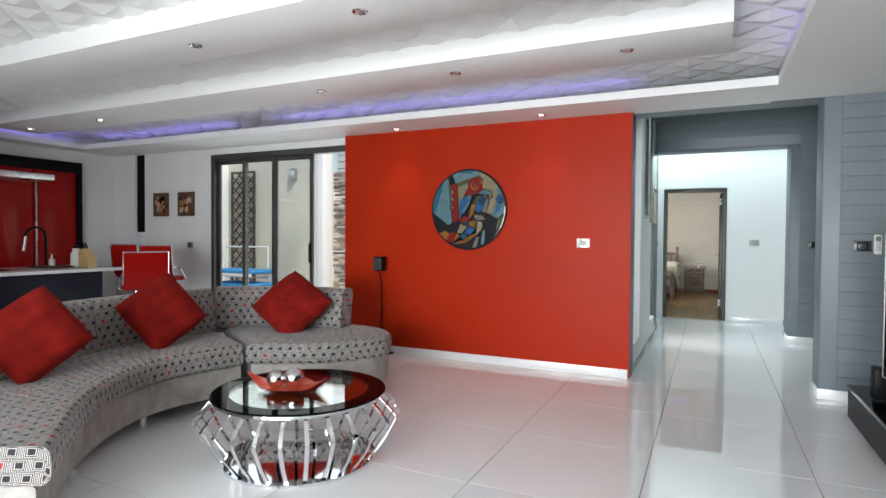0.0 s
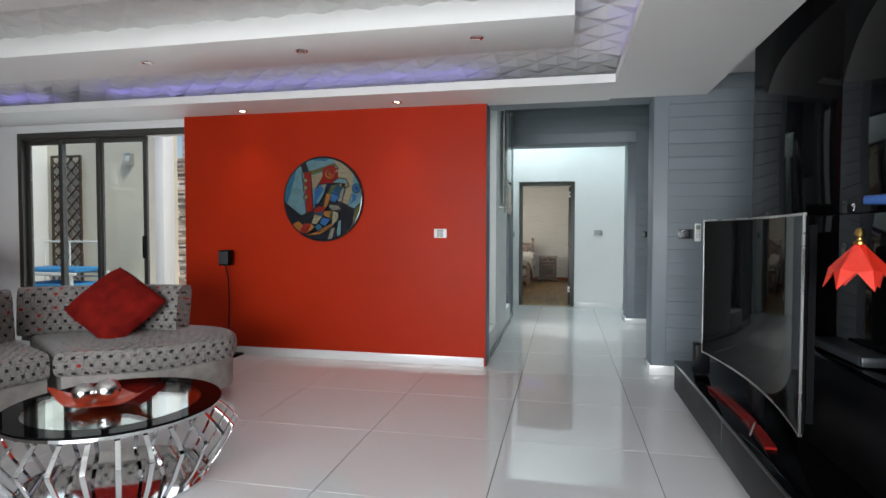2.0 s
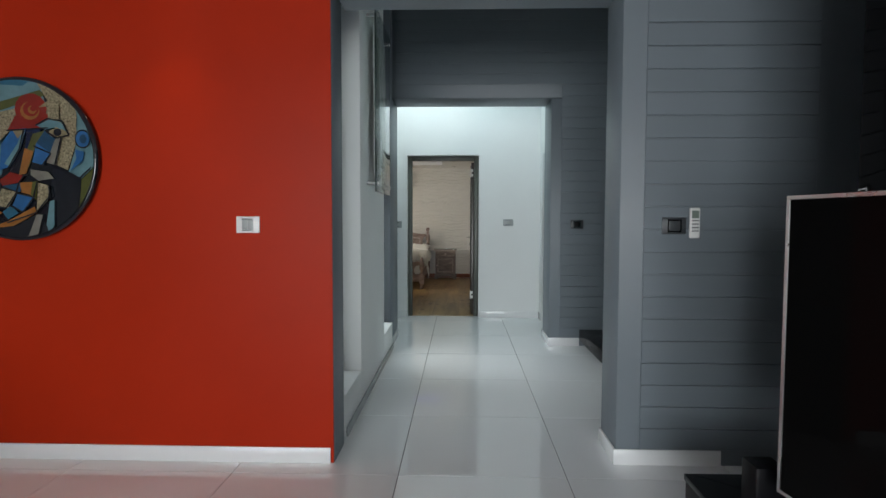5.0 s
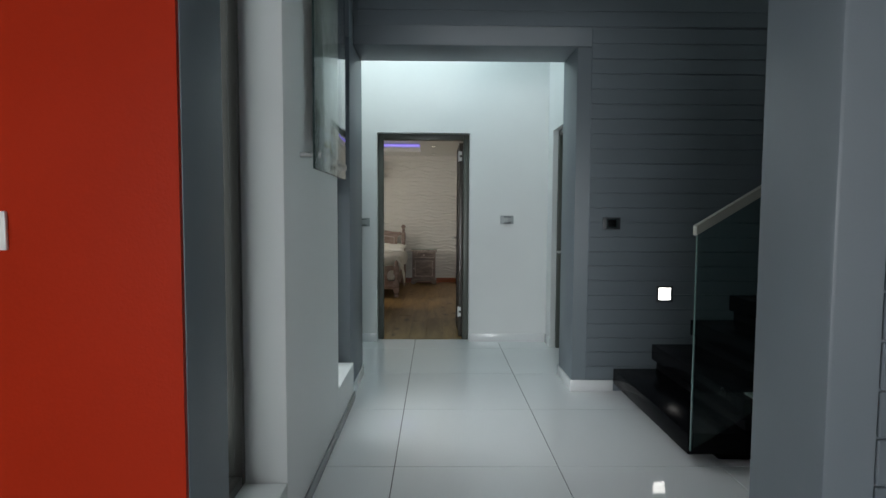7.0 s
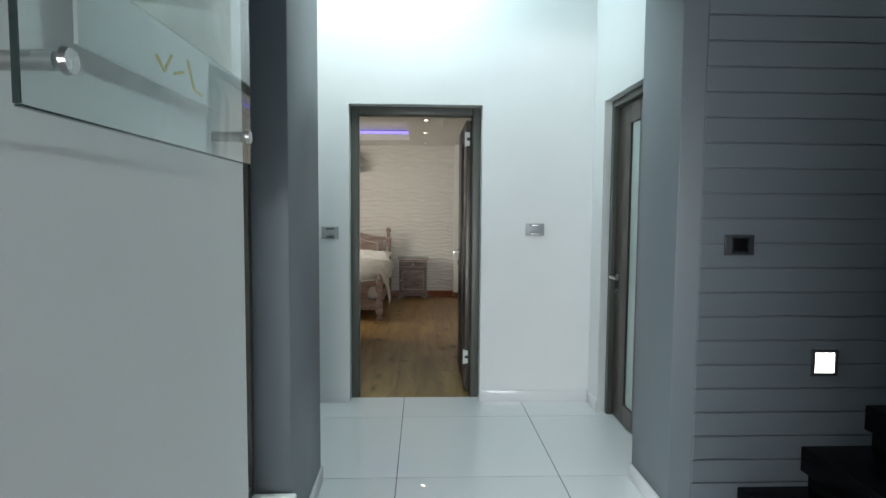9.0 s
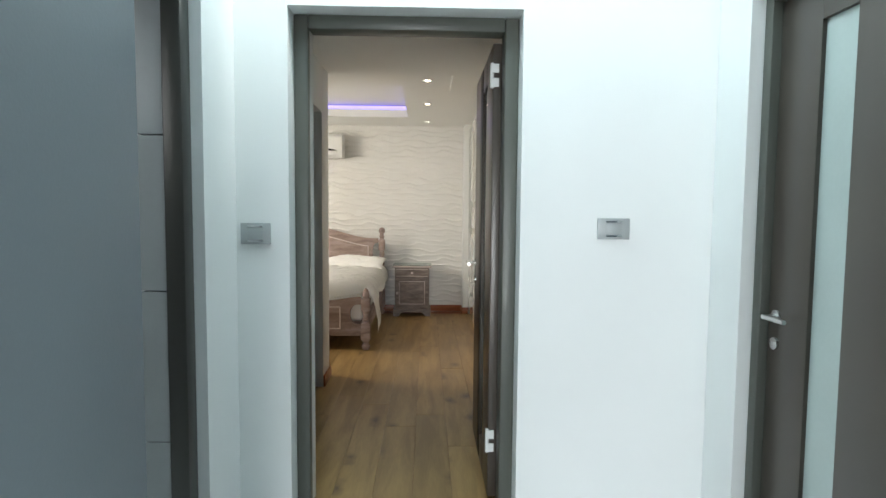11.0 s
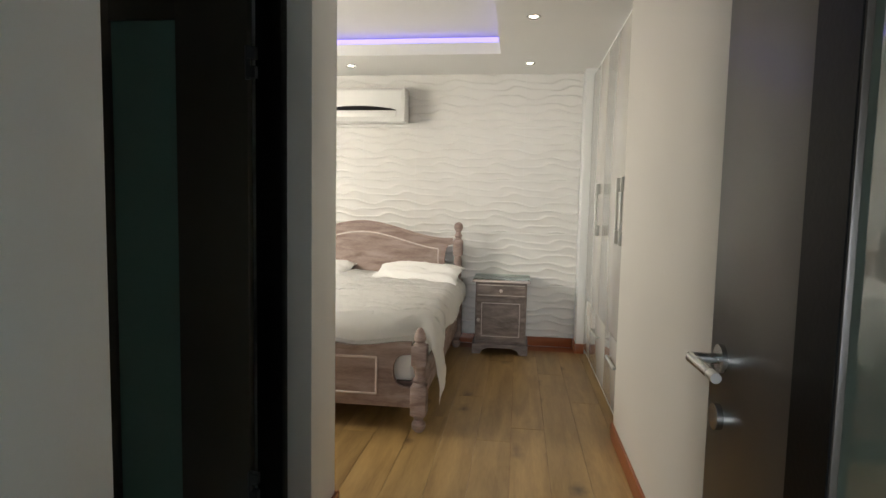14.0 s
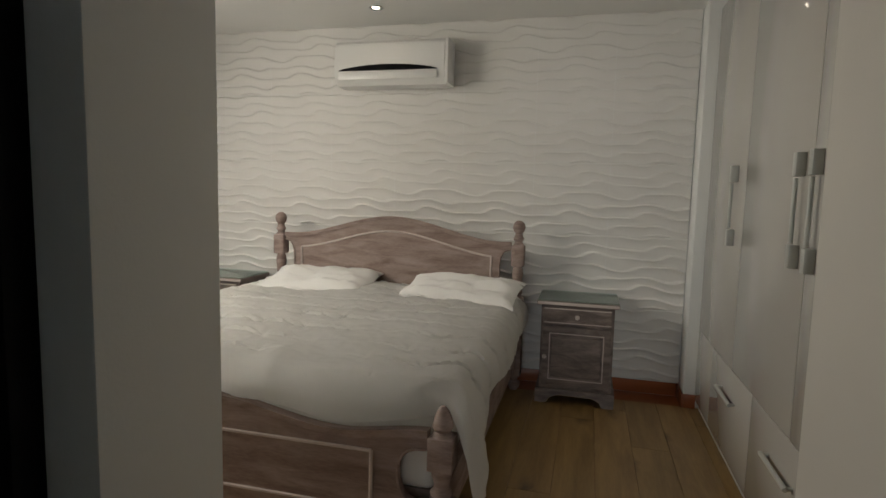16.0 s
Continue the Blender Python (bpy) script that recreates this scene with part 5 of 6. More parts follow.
cube(bm, -0.97, 0.97, -0.014, 0.0, 0.0, 0.108, bevel=0.003, segments=1)
near_board = finish("board", bm, PALEBOARD)
for k in range(32):
    ob = new("board", near_board)
    ob.parent = near_siding
    ob.location = (-1.008, 9.2245, -0.04 + 0.113 * k)
rng = random.Random(3)
bm = bmesh.new()
z = -0.05
while z < 2.55:
    h = rng.uniform(0.022, 0.045)
    x = -5.6 - rng.random() * 0.2
    while x < -2.6:
        w = rng.uniform(0.10, 0.32)
        cube(bm, x, x + w - 0.004, 9.62 - rng.uniform(0, 0.035), 9.72, z, z + h - 0.004)
        x += w
    z += h
ledge = material("ledger_stone", (0.36, 0.29, 0.22), 0.8, vary=0.3, scale=5, grain=40, bump=0.3)
nt = ledge.node_tree
geo = nt.nodes.new("ShaderNodeNewGeometry")
cr = nt.nodes.new("ShaderNodeValToRGB")
cr.color_ramp.elements[0].color, cr.color_ramp.elements[1].color = (0.16, 0.155, 0.155, 1), (0.78, 0.74, 0.69, 1)
e = cr.color_ramp.elements.new(0.5)
e.color = (0.46, 0.35, 0.26, 1)
nt.links.new(geo.outputs["Random Per Island"], cr.inputs[0])
nt.links.new(cr.outputs[0], [n for n in nt.nodes if n.type == "HUE_SAT"][0].inputs["Color"])
single("stone_cladding", bm, ledge, "stacked brown and grey ledger stones on the patio wall", "stone", kind="stuff")

tr = thing("trellis", "dark brown wooden diamond trellis against the patio wall", "trellis", at=(-7.7, 9.36, 0))
TRW = material("dark_brown_timber", (0.05, 0.032, 0.022), 0.6, vary=0.2, bump=0.1)
for box in ((-0.32, -0.28, -0.03, 0.0, 0.1, 2.65), (0.28, 0.32, -0.03, 0.0, 0.1, 2.65), (-0.2795, 0.2795, -0.03, 0.0, 2.61, 2.65), (-0.2795, 0.2795, -0.03, 0.0, 0.1, 0.14)):
    block("frame_bar", box, TRW, tr)
for s in (-1, 1):
    for k in range(12):
        z0 = 0.14 + 0.205 * k
        z1 = min(2.6, z0 + 0.55)
        w = 0.55 * (z1 - z0) / 0.55
        bm = bmesh.new()
        tube(bm, (s * -0.275, -0.012 - 0.006 * s, z0), (s * (-0.275 + w), -0.012 - 0.006 * s, z1), 0.019, sides=4)
        part("lath", bm, TRW, tr)
lamp = thing("patio_lamp", "square brushed wall lamp on the patio wall", "wall lamp", at=(-6.38, 9.36, 2.55))
bm = bmesh.new()
cube(bm, -0.055, 0.055, -0.06, 0.03, -0.10, 0.10, bevel=0.006)
part("body", bm, STEEL, lamp, "", True)
block("lens", (-0.04, 0.04, -0.066, -0.0605, -0.03, 0.06), PLATEW, lamp)
rail = thing("patio_railing", "thin white metal railing on the patio", "railing", at=(-6.9, 8.7, 0))
for z in (0.55, 1.12):
    bm = bmesh.new()
    tube(bm, (-0.6, 0, z), (0.45, 0, z), 0.016, sides=10)
    part("rail_bar", bm, PLATEW, rail, "", True)
for x in (-0.6, -0.1, 0.45):
    bm = bmesh.new()
    tube(bm, (x, 0, -0.07), (x, 0, 1.12), 0.014, sides=10)
    part("post", bm, PLATEW, rail, "", True)
BLUE = material("blue_lounger_mesh", (0.04, 0.25, 0.55), 0.6, vary=0.1, bump=0.1)
for k, z in enumerate((0.42, 0.66)):
    ln = thing("sun_lounger", "stacked blue sun lounger with a pale frame on the patio", "lounger", "stacked loungers", at=(-6.75, 8.35, 0))
    block("sling", (-0.55, 0.5, -0.3, 0.3, z, z + 0.06), BLUE, ln, 0.02)
    for y in (-0.32, 0.32):
        block("side_rail", (-0.58, 0.53, y - 0.02, y + 0.02, z - 0.05, z - 0.001), PLATEW, ln, 0.008)
    for x in (-0.5, 0.45):
        for y in (-0.32, 0.32):
            block("leg", (x - 0.018, x + 0.018, y - 0.018, y + 0.018, -0.07 if k == 0 else z - 0.19, z - 0.051), PLATEW, ln)
# black railing in the courtyard outside the corridor window
cr_ = thing("courtyard_railing", "black metal railing with flat horizontal bars in the courtyard", "railing", at=(-0.95, 0, 0))
for z, h in ((0.37, 0.022), (0.47, 0.022), (0.64, 0.022), (0.785, 0.022), (0.90, 0.012)):
    block("rail_bar", (-0.02, 0.02, 7.15, 9.66, z - h, z + h), BLACKM, cr_, 0.003)
for y in (7.2, 8.02, 9.6):
    block("post", (-0.05, -0.021, y - 0.025, y + 0.025, -0.07, 0.93), BLACKM, cr_, 0.003)

# ---- kitchen ----
KRED = material("red_gloss_lacquer", (0.33, 0.008, 0.006), 0.16, vary=0.05, bump=0, spec=0.18)
units = thing("tall_cabinet", "tall red gloss kitchen cupboards in a black surround", "cabinet")
block("surround", (-7.289, -7.20, 2.6, 5.74, 2.22, 2.36), BLACKM, units, 0.003)
block("side", (-7.289, -7.20, 5.66, 5.74, 0.0, 2.219), BLACKM, units, 0.003)
for k, (y0, y1) in enumerate(((5.10, 5.655), (4.50, 5.085), (3.9, 4.485), (3.3, 3.885), (2.7, 3.285))):
    d = block("door", (-7.285, -7.215, y0, y1, 0.1, 2.215), KRED, units, 0.003)
    block("handle", (-7.214, -7.195, y0 + 0.008, y0 + 0.03, 0.3, 2.1), STEEL, d, 0.002, "tall steel pull")
island = thing("kitchen_island", "dark kitchen island with a white stone worktop", "island")
block("body", (-6.80, -5.95, 1.2, 5.2, 0.0, 0.879), material("midnight_blue_panel", (0.008, 0.009, 0.020), 0.3, bump=0, spec=0.15), island, 0.004)
block("worktop", (-6.95, -5.88, 1.1, 5.42, 0.88, 0.92), material("white_quartz", (0.72, 0.72, 0.71), 0.18, vary=0.04, scale=10, bump=0), island, 0.004)
hob = thing("hob", "black glass cooking hob set on the island", "hob")
block("glass_plate", (-6.75, -6.2, 3.2, 4.3, 0.921, 0.93), BLACK, hob, 0.002)
hood = thing("cooker_hood", "flat steel island cooker hood hung from a square duct", "cooker hood")
block("plate", (-6.72, -6.1, 3.1, 4.72, 1.98, 2.05), STEEL, hood, 0.004)
block("duct", (-6.55, -6.25, 3.65, 3.95, 2.051, 2.80), STEEL, hood, 0.004)
tap = thing("tap", "black and chrome swan-neck kitchen tap", "tap", at=(-6.70, 4.95, 0.921))
tap.scale = (1.3, 1.3, 1.3)
bm = bmesh.new()
tube(bm, (0, 0, 0), (0, 0, 0.30), 0.013, sides=14)
for k in range(8):
    a, b = math.pi * k / 8, math.pi * (k + 1) / 8
    tube(bm, (0.0, -0.09 + 0.09 * math.cos(a), 0.30 + 0.09 * math.sin(a)), (0.0, -0.09 + 0.09 * math.cos(b), 0.30 + 0.09 * math.sin(b)), 0.012, sides=12)
part("neck", bm, BLACKM, tap, "", True)
bm = bmesh.new()
tube(bm, (0.0, -0.18, 0.30), (0.0, -0.20, 0.16), 0.012, 0.016, 14)
part("spout", bm, CHROME, tap, "", True)
bottle = thing("soap_bottle", "clear soap bottle with a chrome pump", "bottle", at=(-6.62, 4.98, 0.921))
bm = bmesh.new()
lathe(bm, [(0.035, 0), (0.035, 0.09), (0.015, 0.11), (0.012, 0.13)], sides=18)
part("bottle", bm, PLATEW, bottle, "", True)
bm = bmesh.new()
tube(bm, (0, 0, 0.13), (0, 0, 0.17), 0.008)
tube(bm, (0, 0, 0.168), (0.04, 0, 0.165), 0.006)
part("pump", bm, CHROME, bottle, "", True)
jar = thing("storage_jar", "white ceramic jar with a black lid", "jar", at=(-6.35, 5.12, 0.921))
bm = bmesh.new()
lathe(bm, [(0.055, 0), (0.065, 0.02), (0.062, 0.17), (0.04, 0.21), (0.04, 0.24)], sides=22)
part("jar", bm, PLATEW, jar, "", True)
bm = bmesh.new()
lathe(bm, [(0.042, 0.2405), (0.042, 0.265), (0.015, 0.28)], sides=18)
part("lid", bm, BLACKM, jar, "black lid", True)
kb = thing("knife_block", "pale wooden knife block with black handles", "knife block", at=(-6.12, 5.12, 0.921))
bm = bmesh.new()
prism(bm, [(-0.09, 0.0), (0.10, 0.0), (0.10, 0.10), (-0.02, 0.24), (-0.09, 0.20)], "y", -0.06, 0.06)
part("block", bm, material("pale_beech", (0.55, 0.38, 0.18), 0.5, vary=0.15, stretch=(1, 1, 6)), kb)
for k in range(3):
    bm = bmesh.new()
    tube(bm, (-0.04, -0.035 + 0.035 * k, 0.22), (-0.10, -0.035 + 0.035 * k, 0.30), 0.011, sides=10)
    part("knife_handle", bm, BLACKM, kb, "", True)
board = thing("chopping_board", "dark wooden chopping board on the worktop", "board")
block("board", (-6.66, -6.3, 4.72, 5.06, 0.9212, 0.94), TRW, board, 0.004)


def bar_stool(at, turn):
    st = thing("bar_stool", "red padded bar stool on a chrome pedestal at the island", "bar stool", "bar stools")
    bm = bmesh.new()
    rings = []
    for y, z in ((-0.20, 0.73), (-0.05, 0.71), (0.14, 0.72), (0.20, 0.78), (0.235, 0.95), (0.25, 1.12)):
        rings.append([Vector((x, y + dy, z + dz)) for x, dy, dz in ((-0.22, 0, 0), (0.22, 0, 0), (0.22, 0.012, 0.035), (-0.22, 0.012, 0.035))])
    loft(bm, rings)
    bmesh.ops.bevel(bm, geom=bm.edges[:], offset=0.008, segments=2, affect="EDGES")
    part("seat_shell", bm, KRED, st, "red padded shell", True)
    bm = bmesh.new()
    rim_line = [(-0.224, 0.215, 0.80), (-0.224, 0.24, 0.95), (-0.224, 0.262, 1.15), (0.224, 0.262, 1.15), (0.224, 0.24, 0.95), (0.224, 0.215, 0.80)]
    for p, q in zip(rim_line, rim_line[1:]):
        tube(bm, p, q, 0.007, sides=8)
    part("edge_trim", bm, CHROME, st, "chrome edge trim", True)
    for x in (-0.235, 0.235):
        bm = bmesh.new()
        pts = [(x, -0.16, 0.72), (x, 0.0, 0.86), (x, 0.16, 0.88), (x, 0.23, 0.9)]
        for p, q in zip(pts, pts[1:]):
            tube(bm, p, q, 0.01, sides=10)
        part("arm", bm, CHROME, st, "", True)
    bm = bmesh.new()
    tube(bm, (0, 0, 0.02), (0, 0, 0.715), 0.028, sides=18)
    part("column", bm, CHROME, st, "", True)
    bm = bmesh.new()
    lathe(bm, [(0.21, 0.0), (0.21, 0.008), (0.05, 0.03), (0.03, 0.05)], sides=32)
    part("base", bm, CHROME, st, "", True)
    st.matrix_world = pose(*at, 0, 0, turn)
    return st


stool = bar_stool((-4.85, 4.95, 0), -120)
copy_thing(stool, pose(-5.42, 5.68, 0, 0, 0, -155) @ Matrix.Diagonal((0.9, 0.9, 1.05, 1.0)))
copy_thing(stool, pose(-6.19, 5.84, 0, 0, 0, -165) @ Matrix.Diagonal((0.9, 0.9, 1.05, 1.0)))

# two small pictures and the narrow window
for x0, x1 in ((-6.41, -6.10), (-5.90, -5.58)):
    p = thing("small_picture", "small unframed brown and cream abstract canvas on the white wall", "picture", "two canvases")
    block("canvas", (x0, x1, 6.275, 6.2995, 1.61, 1.95), material("brown_canvas", (0.10, 0.055, 0.03), 0.6, vary=0.9, scale=9, grain=20, bump=0.1), p, 0.003)
    rng = random.Random(int(x0 * 100))
    for k in range(26):
        bm = bmesh.new()
        cx, cz, s = rng.uniform(x0 + 0.07, x1 - 0.07), rng.uniform(1.68, 1.88), rng.uniform(0.014, 0.04)
        prism(bm, [(cx + s * math.cos(a + rng.uniform(-0.5, 0.5)), cz + s * 1.4 * math.sin(a)) for a in (0, 1.3, 2.5, 3.9, 5.2)], "y", 6.2738 - 0.0004 * k, 6.2748)
        part("paint_patch", bm, lacquer(*rng.choice((("canvas_cream", (0.62, 0.50, 0.34)), ("oxblood", OX), ("black", BLK), ("canvas_tan", (0.42, 0.25, 0.12)), ("canvas_cream", (0.62, 0.50, 0.34))))), p)
nw = thing("window_3", "narrow kitchen window with a dark roller blind half down", "window", kind="structure")
block("blind", (-6.828, -6.622, 6.33, 6.345, 1.38, 2.53), BLACKM, nw)
for k in range(7):
    block("louvre", (-6.828, -6.622, 6.38, 6.42, 0.92 + 0.065 * k, 0.932 + 0.065 * k), PLATEW, nw)

# ---- bedroom ----
# relief panels: flowing ridges that fade out and return
PW, PH, PZ = 0.495, 0.474, 0.09
bm = bmesh.new()
GX, GZ = 32, 120
g = {}
for i in range(GX + 1):
    for j in range(GZ + 1):
        u, v = i / GX, j / GZ
        w = 0.013 * math.sin(2 * math.pi * u + 0.6 + 1.2 * math.sin(6 * v)) + 0.006 * math.sin(4 * math.pi * u + 2.0 + 7 * v) + 0.008 * math.sin(2 * math.pi * u + 7 * math.pi * v + 1.0)
        ph = (v + w / PH * 1.1) * 7.0
        r = ph - math.floor(ph)
        ridge = (r / 0.88) ** 2.6 if r < 0.88 else (1 - r) / 0.12
        edge = min(1.0, min(v, 1 - v) / 0.012)
        depth = 0.0165 * (0.45 + 0.55 * abs(math.sin(math.pi * (v * 1.0 + 0.15 + 0.2 * math.sin(2 * math.pi * u)))))
        g[i, j] = bm.verts.new((u * PW - PW / 2, -(0.004 + depth * ridge * (0.25 + 0.75 * edge)), v * PH))
for i in range(GX):
    for j in range(GZ):
        bm.faces.new((g[i, j], g[i + 1, j], g[i + 1, j + 1], g[i, j + 1]))
me = finish("wave_panel", bm, WAVE, True)
for c in range(8):
    for r in range(5):
        ob = new("wave_panel", me)
        ob.parent = wall_wave
        ob.location = (1.325 - PW / 2 - 0.0005 - c * (PW + 0.002), 15.953, PZ + r * (PH + 0.0015))

# wall air conditioner
ac = thing("air_conditioner", "white split air conditioner with a dark curved outlet", "air conditioner", at=(-0.64, 15.93, 2.165))
bm = bmesh.new()
prism(bm, [(0.0, 0.15), (-0.15, 0.15), (-0.185, 0.12), (-0.195, 0.0), (-0.185, -0.09), (-0.14, -0.145), (0.0, -0.15)], "x", -0.405, 0.385)
bmesh.ops.bevel(bm, geom=bm.edges[:], offset=0.006, segments=2, affect="EDGES")
part("body", bm, PLATEW, ac, "", True)
bm = bmesh.new()
n = 16
top, low = [], []
for k in range(n + 1):
    x = -0.37 + 0.70 * k / n
    low.append((x, -0.055))
    top.append((x, -0.055 + 0.036 * math.sin(math.pi * (k / n)) ** 0.7 + 0.003))
prism(bm, low + top[::-1], "y", -0.1985, -0.19)
part("air_outlet", bm, BLACKM, ac, "dark curved outlet")
block("flap", (-0.37, 0.33, -0.1965, -0.1875, -0.115, -0.065), PLATEW, ac, 0.002)
block("side_cap", (0.3855, 0.405, -0.19, 0.0, -0.145, 0.145), PLATEW, ac, 0.004)

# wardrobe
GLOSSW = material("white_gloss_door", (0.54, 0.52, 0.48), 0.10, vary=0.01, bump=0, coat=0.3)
ward = thing("wardrobe", "tall white gloss built-in wardrobe with square-ended handles", "wardrobe")
block("carcass", (1.42, 2.04, 13.94, 15.75, 0.0, 2.459), WHITE, ward)
HANDLE = material("satin_handle", (0.50, 0.51, 0.48), 0.38, metal=0.15, bump=0)
for y0, y1, hy in ((13.943, 14.125, 14.06), (14.13, 14.93, 14.205), (14.935, 15.748, 15.09)):
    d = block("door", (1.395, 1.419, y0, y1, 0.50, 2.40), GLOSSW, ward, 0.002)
    bm = bmesh.new()
    cube(bm, 1.362, 1.394, hy - 0.018, hy + 0.018, 1.385, 1.465, bevel=0.003)
    cube(bm, 1.362, 1.394, hy - 0.018, hy + 0.018, 1.075, 1.155, bevel=0.003)
    tube(bm, (1.37, hy, 1.16), (1.37, hy, 1.38), 0.008, sides=12)
    part("handle", bm, HANDLE, d, "satin metal handle", True)
for y0, y1, ym in ((13.943, 14.578, 14.19), (14.582, 15.345, 14.965)):
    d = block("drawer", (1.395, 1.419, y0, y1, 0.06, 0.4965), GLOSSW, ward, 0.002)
    bm = bmesh.new()
    tube(bm, (1.37, ym - 0.14, 0.36), (1.37, ym + 0.14, 0.36), 0.009, sides=12)
    for s in (-0.13, 0.13):
        tube(bm, (1.395, ym + s, 0.36), (1.37, ym + s, 0.36), 0.007, sides=10)
    part("drawer_handle", bm, HANDLE, d, "satin metal handle", True)

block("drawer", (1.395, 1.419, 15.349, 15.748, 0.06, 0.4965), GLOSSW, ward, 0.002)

# ---- bed ----
bed = thing("bed", "limewashed wooden double bed with turned posts and arched boards", "bed")
BX0, BX1, FY, HY = -1.46, 0.27, 13.815, 15.745


def turned_post(x, y, top):
    bm = bmesh.new()
    prof = [(0.022, 0.0), (0.038, 0.02), (0.042, 0.045), (0.024, 0.07), (0.032, 0.085), (0.045, 0.10)]
    lathe(bm, prof, (x, y, 0), 20)
    cube(bm, x - 0.045, x + 0.045, y - 0.045, y + 0.045, 0.10, 0.27, bevel=0.006)
    if top < 0.8:
        up = [(0.040, 0.27), (0.028, 0.285), (0.040, 0.30), (0.028, 0.315), (0.026, 0.33), (0.036, 0.37), (0.040, 0.385)]
        lathe(bm, up, (x, y, 0), 20)
        cube(bm, x - 0.043, x + 0.043, y - 0.043, y + 0.043, 0.385, 0.50, bevel=0.006)
        lathe(bm, [(0.040, 0.50), (0.026, 0.515), (0.036, 0.53), (0.03, 0.56), (0.02, 0.585), (0.008, top)], (x, y, 0), 20)
    else:
        cube(bm, x - 0.043, x + 0.043, y - 0.043, y + 0.043, 0.271, 0.62, bevel=0.006)
        lathe(bm, [(0.040, 0.62), (0.026, 0.635), (0.036, 0.655), (0.030, 0.70), (0.037, 0.78), (0.030, 0.82), (0.026, 0.83)], (x, y, 0), 20)
        cube(bm, x - 0.042, x + 0.042, y - 0.042, y + 0.042, 0.83, 0.97, bevel=0.01)
        lathe(bm, [(0.036, 0.97), (0.024, 0.99), (0.036, 1.01), (0.026, 1.03), (0.022, 1.045), (0.034, 1.06), (0.042, 1.085), (0.036, 1.11), (0.015, 1.128), (0.004, 1.13)], (x, y, 0), 20)
    part("post", bm, LIMED, bed, "turned limewashed post", True)


for x in (BX0, BX1):
    turned_post(x, FY, 0.60)
    turned_post(x, HY, 1.13)


def ease(t):
    t = min(1.0, max(0.0, t))
    return t * t * (3 - 2 * t)


def arch(u, base, rise, wide=0.6, lift=0.035):
    """A serpentine top edge over u in 0..1: a crown in the middle, a dip, and shoulders at the posts."""
    a = abs(u - 0.5) * 2
    return base + rise * (1 - ease(a / wide)) + lift * ease((a - wide) / (1 - wide))


def board(name, y, thick, z0, base, rise, cut_mid, cut_half, cut_wide, margin, wide, lift, straight):
    bm = bmesh.new()
    n = 40
    x0, x1 = BX0 + 0.046, BX1 - 0.046
    out = []
    for k in range(n + 1):
        u = k / n
        out.append((x0 + (x1 - x0) * u, arch(u, base, rise, wide, lift)))
    outline = out + [(x1, z0), (x0, z0)]
    # rounded cut-outs beside the posts
    cut, cut2 = [], []
    for k in range(13):
        a = radians(90 + 180 * k / 12)
        dx, dz = cut_wide * abs(math.cos(a)) ** 0.6, cut_half * math.sin(a)
        cut.append((x1 - dx, cut_mid + dz))
        cut2.append((x0 + dx, cut_mid - dz))
    outline = out + cut + [(x1, z0), (x0, z0)] + cut2
    prism(bm, outline, "y", y - thick / 2, y + thick / 2)
    bmesh.ops.triangulate(bm, faces=[f for f in bm.faces if len(f.verts) > 4])
    b = part(name, bm, LIMEDX, bed)
    # moulding along the top edge
    bm = bmesh.new()
    prism(bm, [(x, z + 0.004) for x, z in out] + [(x, z - 0.022) for x, z in out[::-1]], "y", y - thick / 2 - 0.014, y - thick / 2 - 0.0005)
    bmesh.ops.triangulate(bm, faces=[f for f in bm.faces if len(f.verts) > 4])
    part("top_moulding", bm, LIMED, b)
    # raised frame line of the sunk panel
    bm = bmesh.new()
    px0, px1, pz0 = x0 + margin, x1 - margin, z0 + 0.07
    m = 24
    upper = [(px0 + (px1 - px0) * k / m, straight or arch((px0 + (px1 - px0) * k / m - x0) / (x1 - x0), base, rise, wide, lift) - 0.10) for k in range(m + 1)]
    ringo = [(px0, pz0), (px1, pz0)] + upper[::-1]
    pts = ringo + ringo[:1]
    yf = y - thick / 2 - 0.003
    for (ax, az), (qx, qz) in zip(pts, pts[1:]):
        tube(bm, (ax, yf, az), (qx, yf, qz), 0.007, sides=6)
    part("panel_moulding", bm, LIMEEDGE, b, "pale panel moulding", True)
    # a thin pale bead round each cut-out
    for line in (cut, cut2):
        bm = bmesh.new()
        for (ax, az), (qx, qz) in zip(line, line[1:]):
            tube(bm, (ax, yf, az), (qx, yf, qz), 0.005, sides=6)
        part("bead", bm, LIMED, b, "", True)
    return b


board("footboard", FY, 0.034, 0.14, 0.480, 0.068, 0.35, 0.10, 0.105, 0.20, 0.6, 0.035, 0.42)
board("headboard", HY, 0.036, 0.45, 0.985, 0.14, 0.80, 0.135, 0.075, 0.13, 0.92, 0.0, 0.0)
for x in (BX0, BX1):
    block("side_rail", (x - 0.018, x + 0.018, FY + 0.046, HY - 0.046, 0.17, 0.32), LIMED, bed, 0.004)
block("slat_base", (BX0 + 0.02, BX1 - 0.02, FY + 0.05, HY - 0.05, 0.24, 0.27), LIMED, bed)

mat_ = thing("mattress", "white mattress on the bed", "mattress")
bm = bmesh.new()
cube(bm, BX0 + 0.03, BX1 - 0.03, FY + 0.03, HY - 0.03, 0.272, 0.50, bevel=0.04, segments=4)
part("body", bm, LINEN, mat_, "", True)

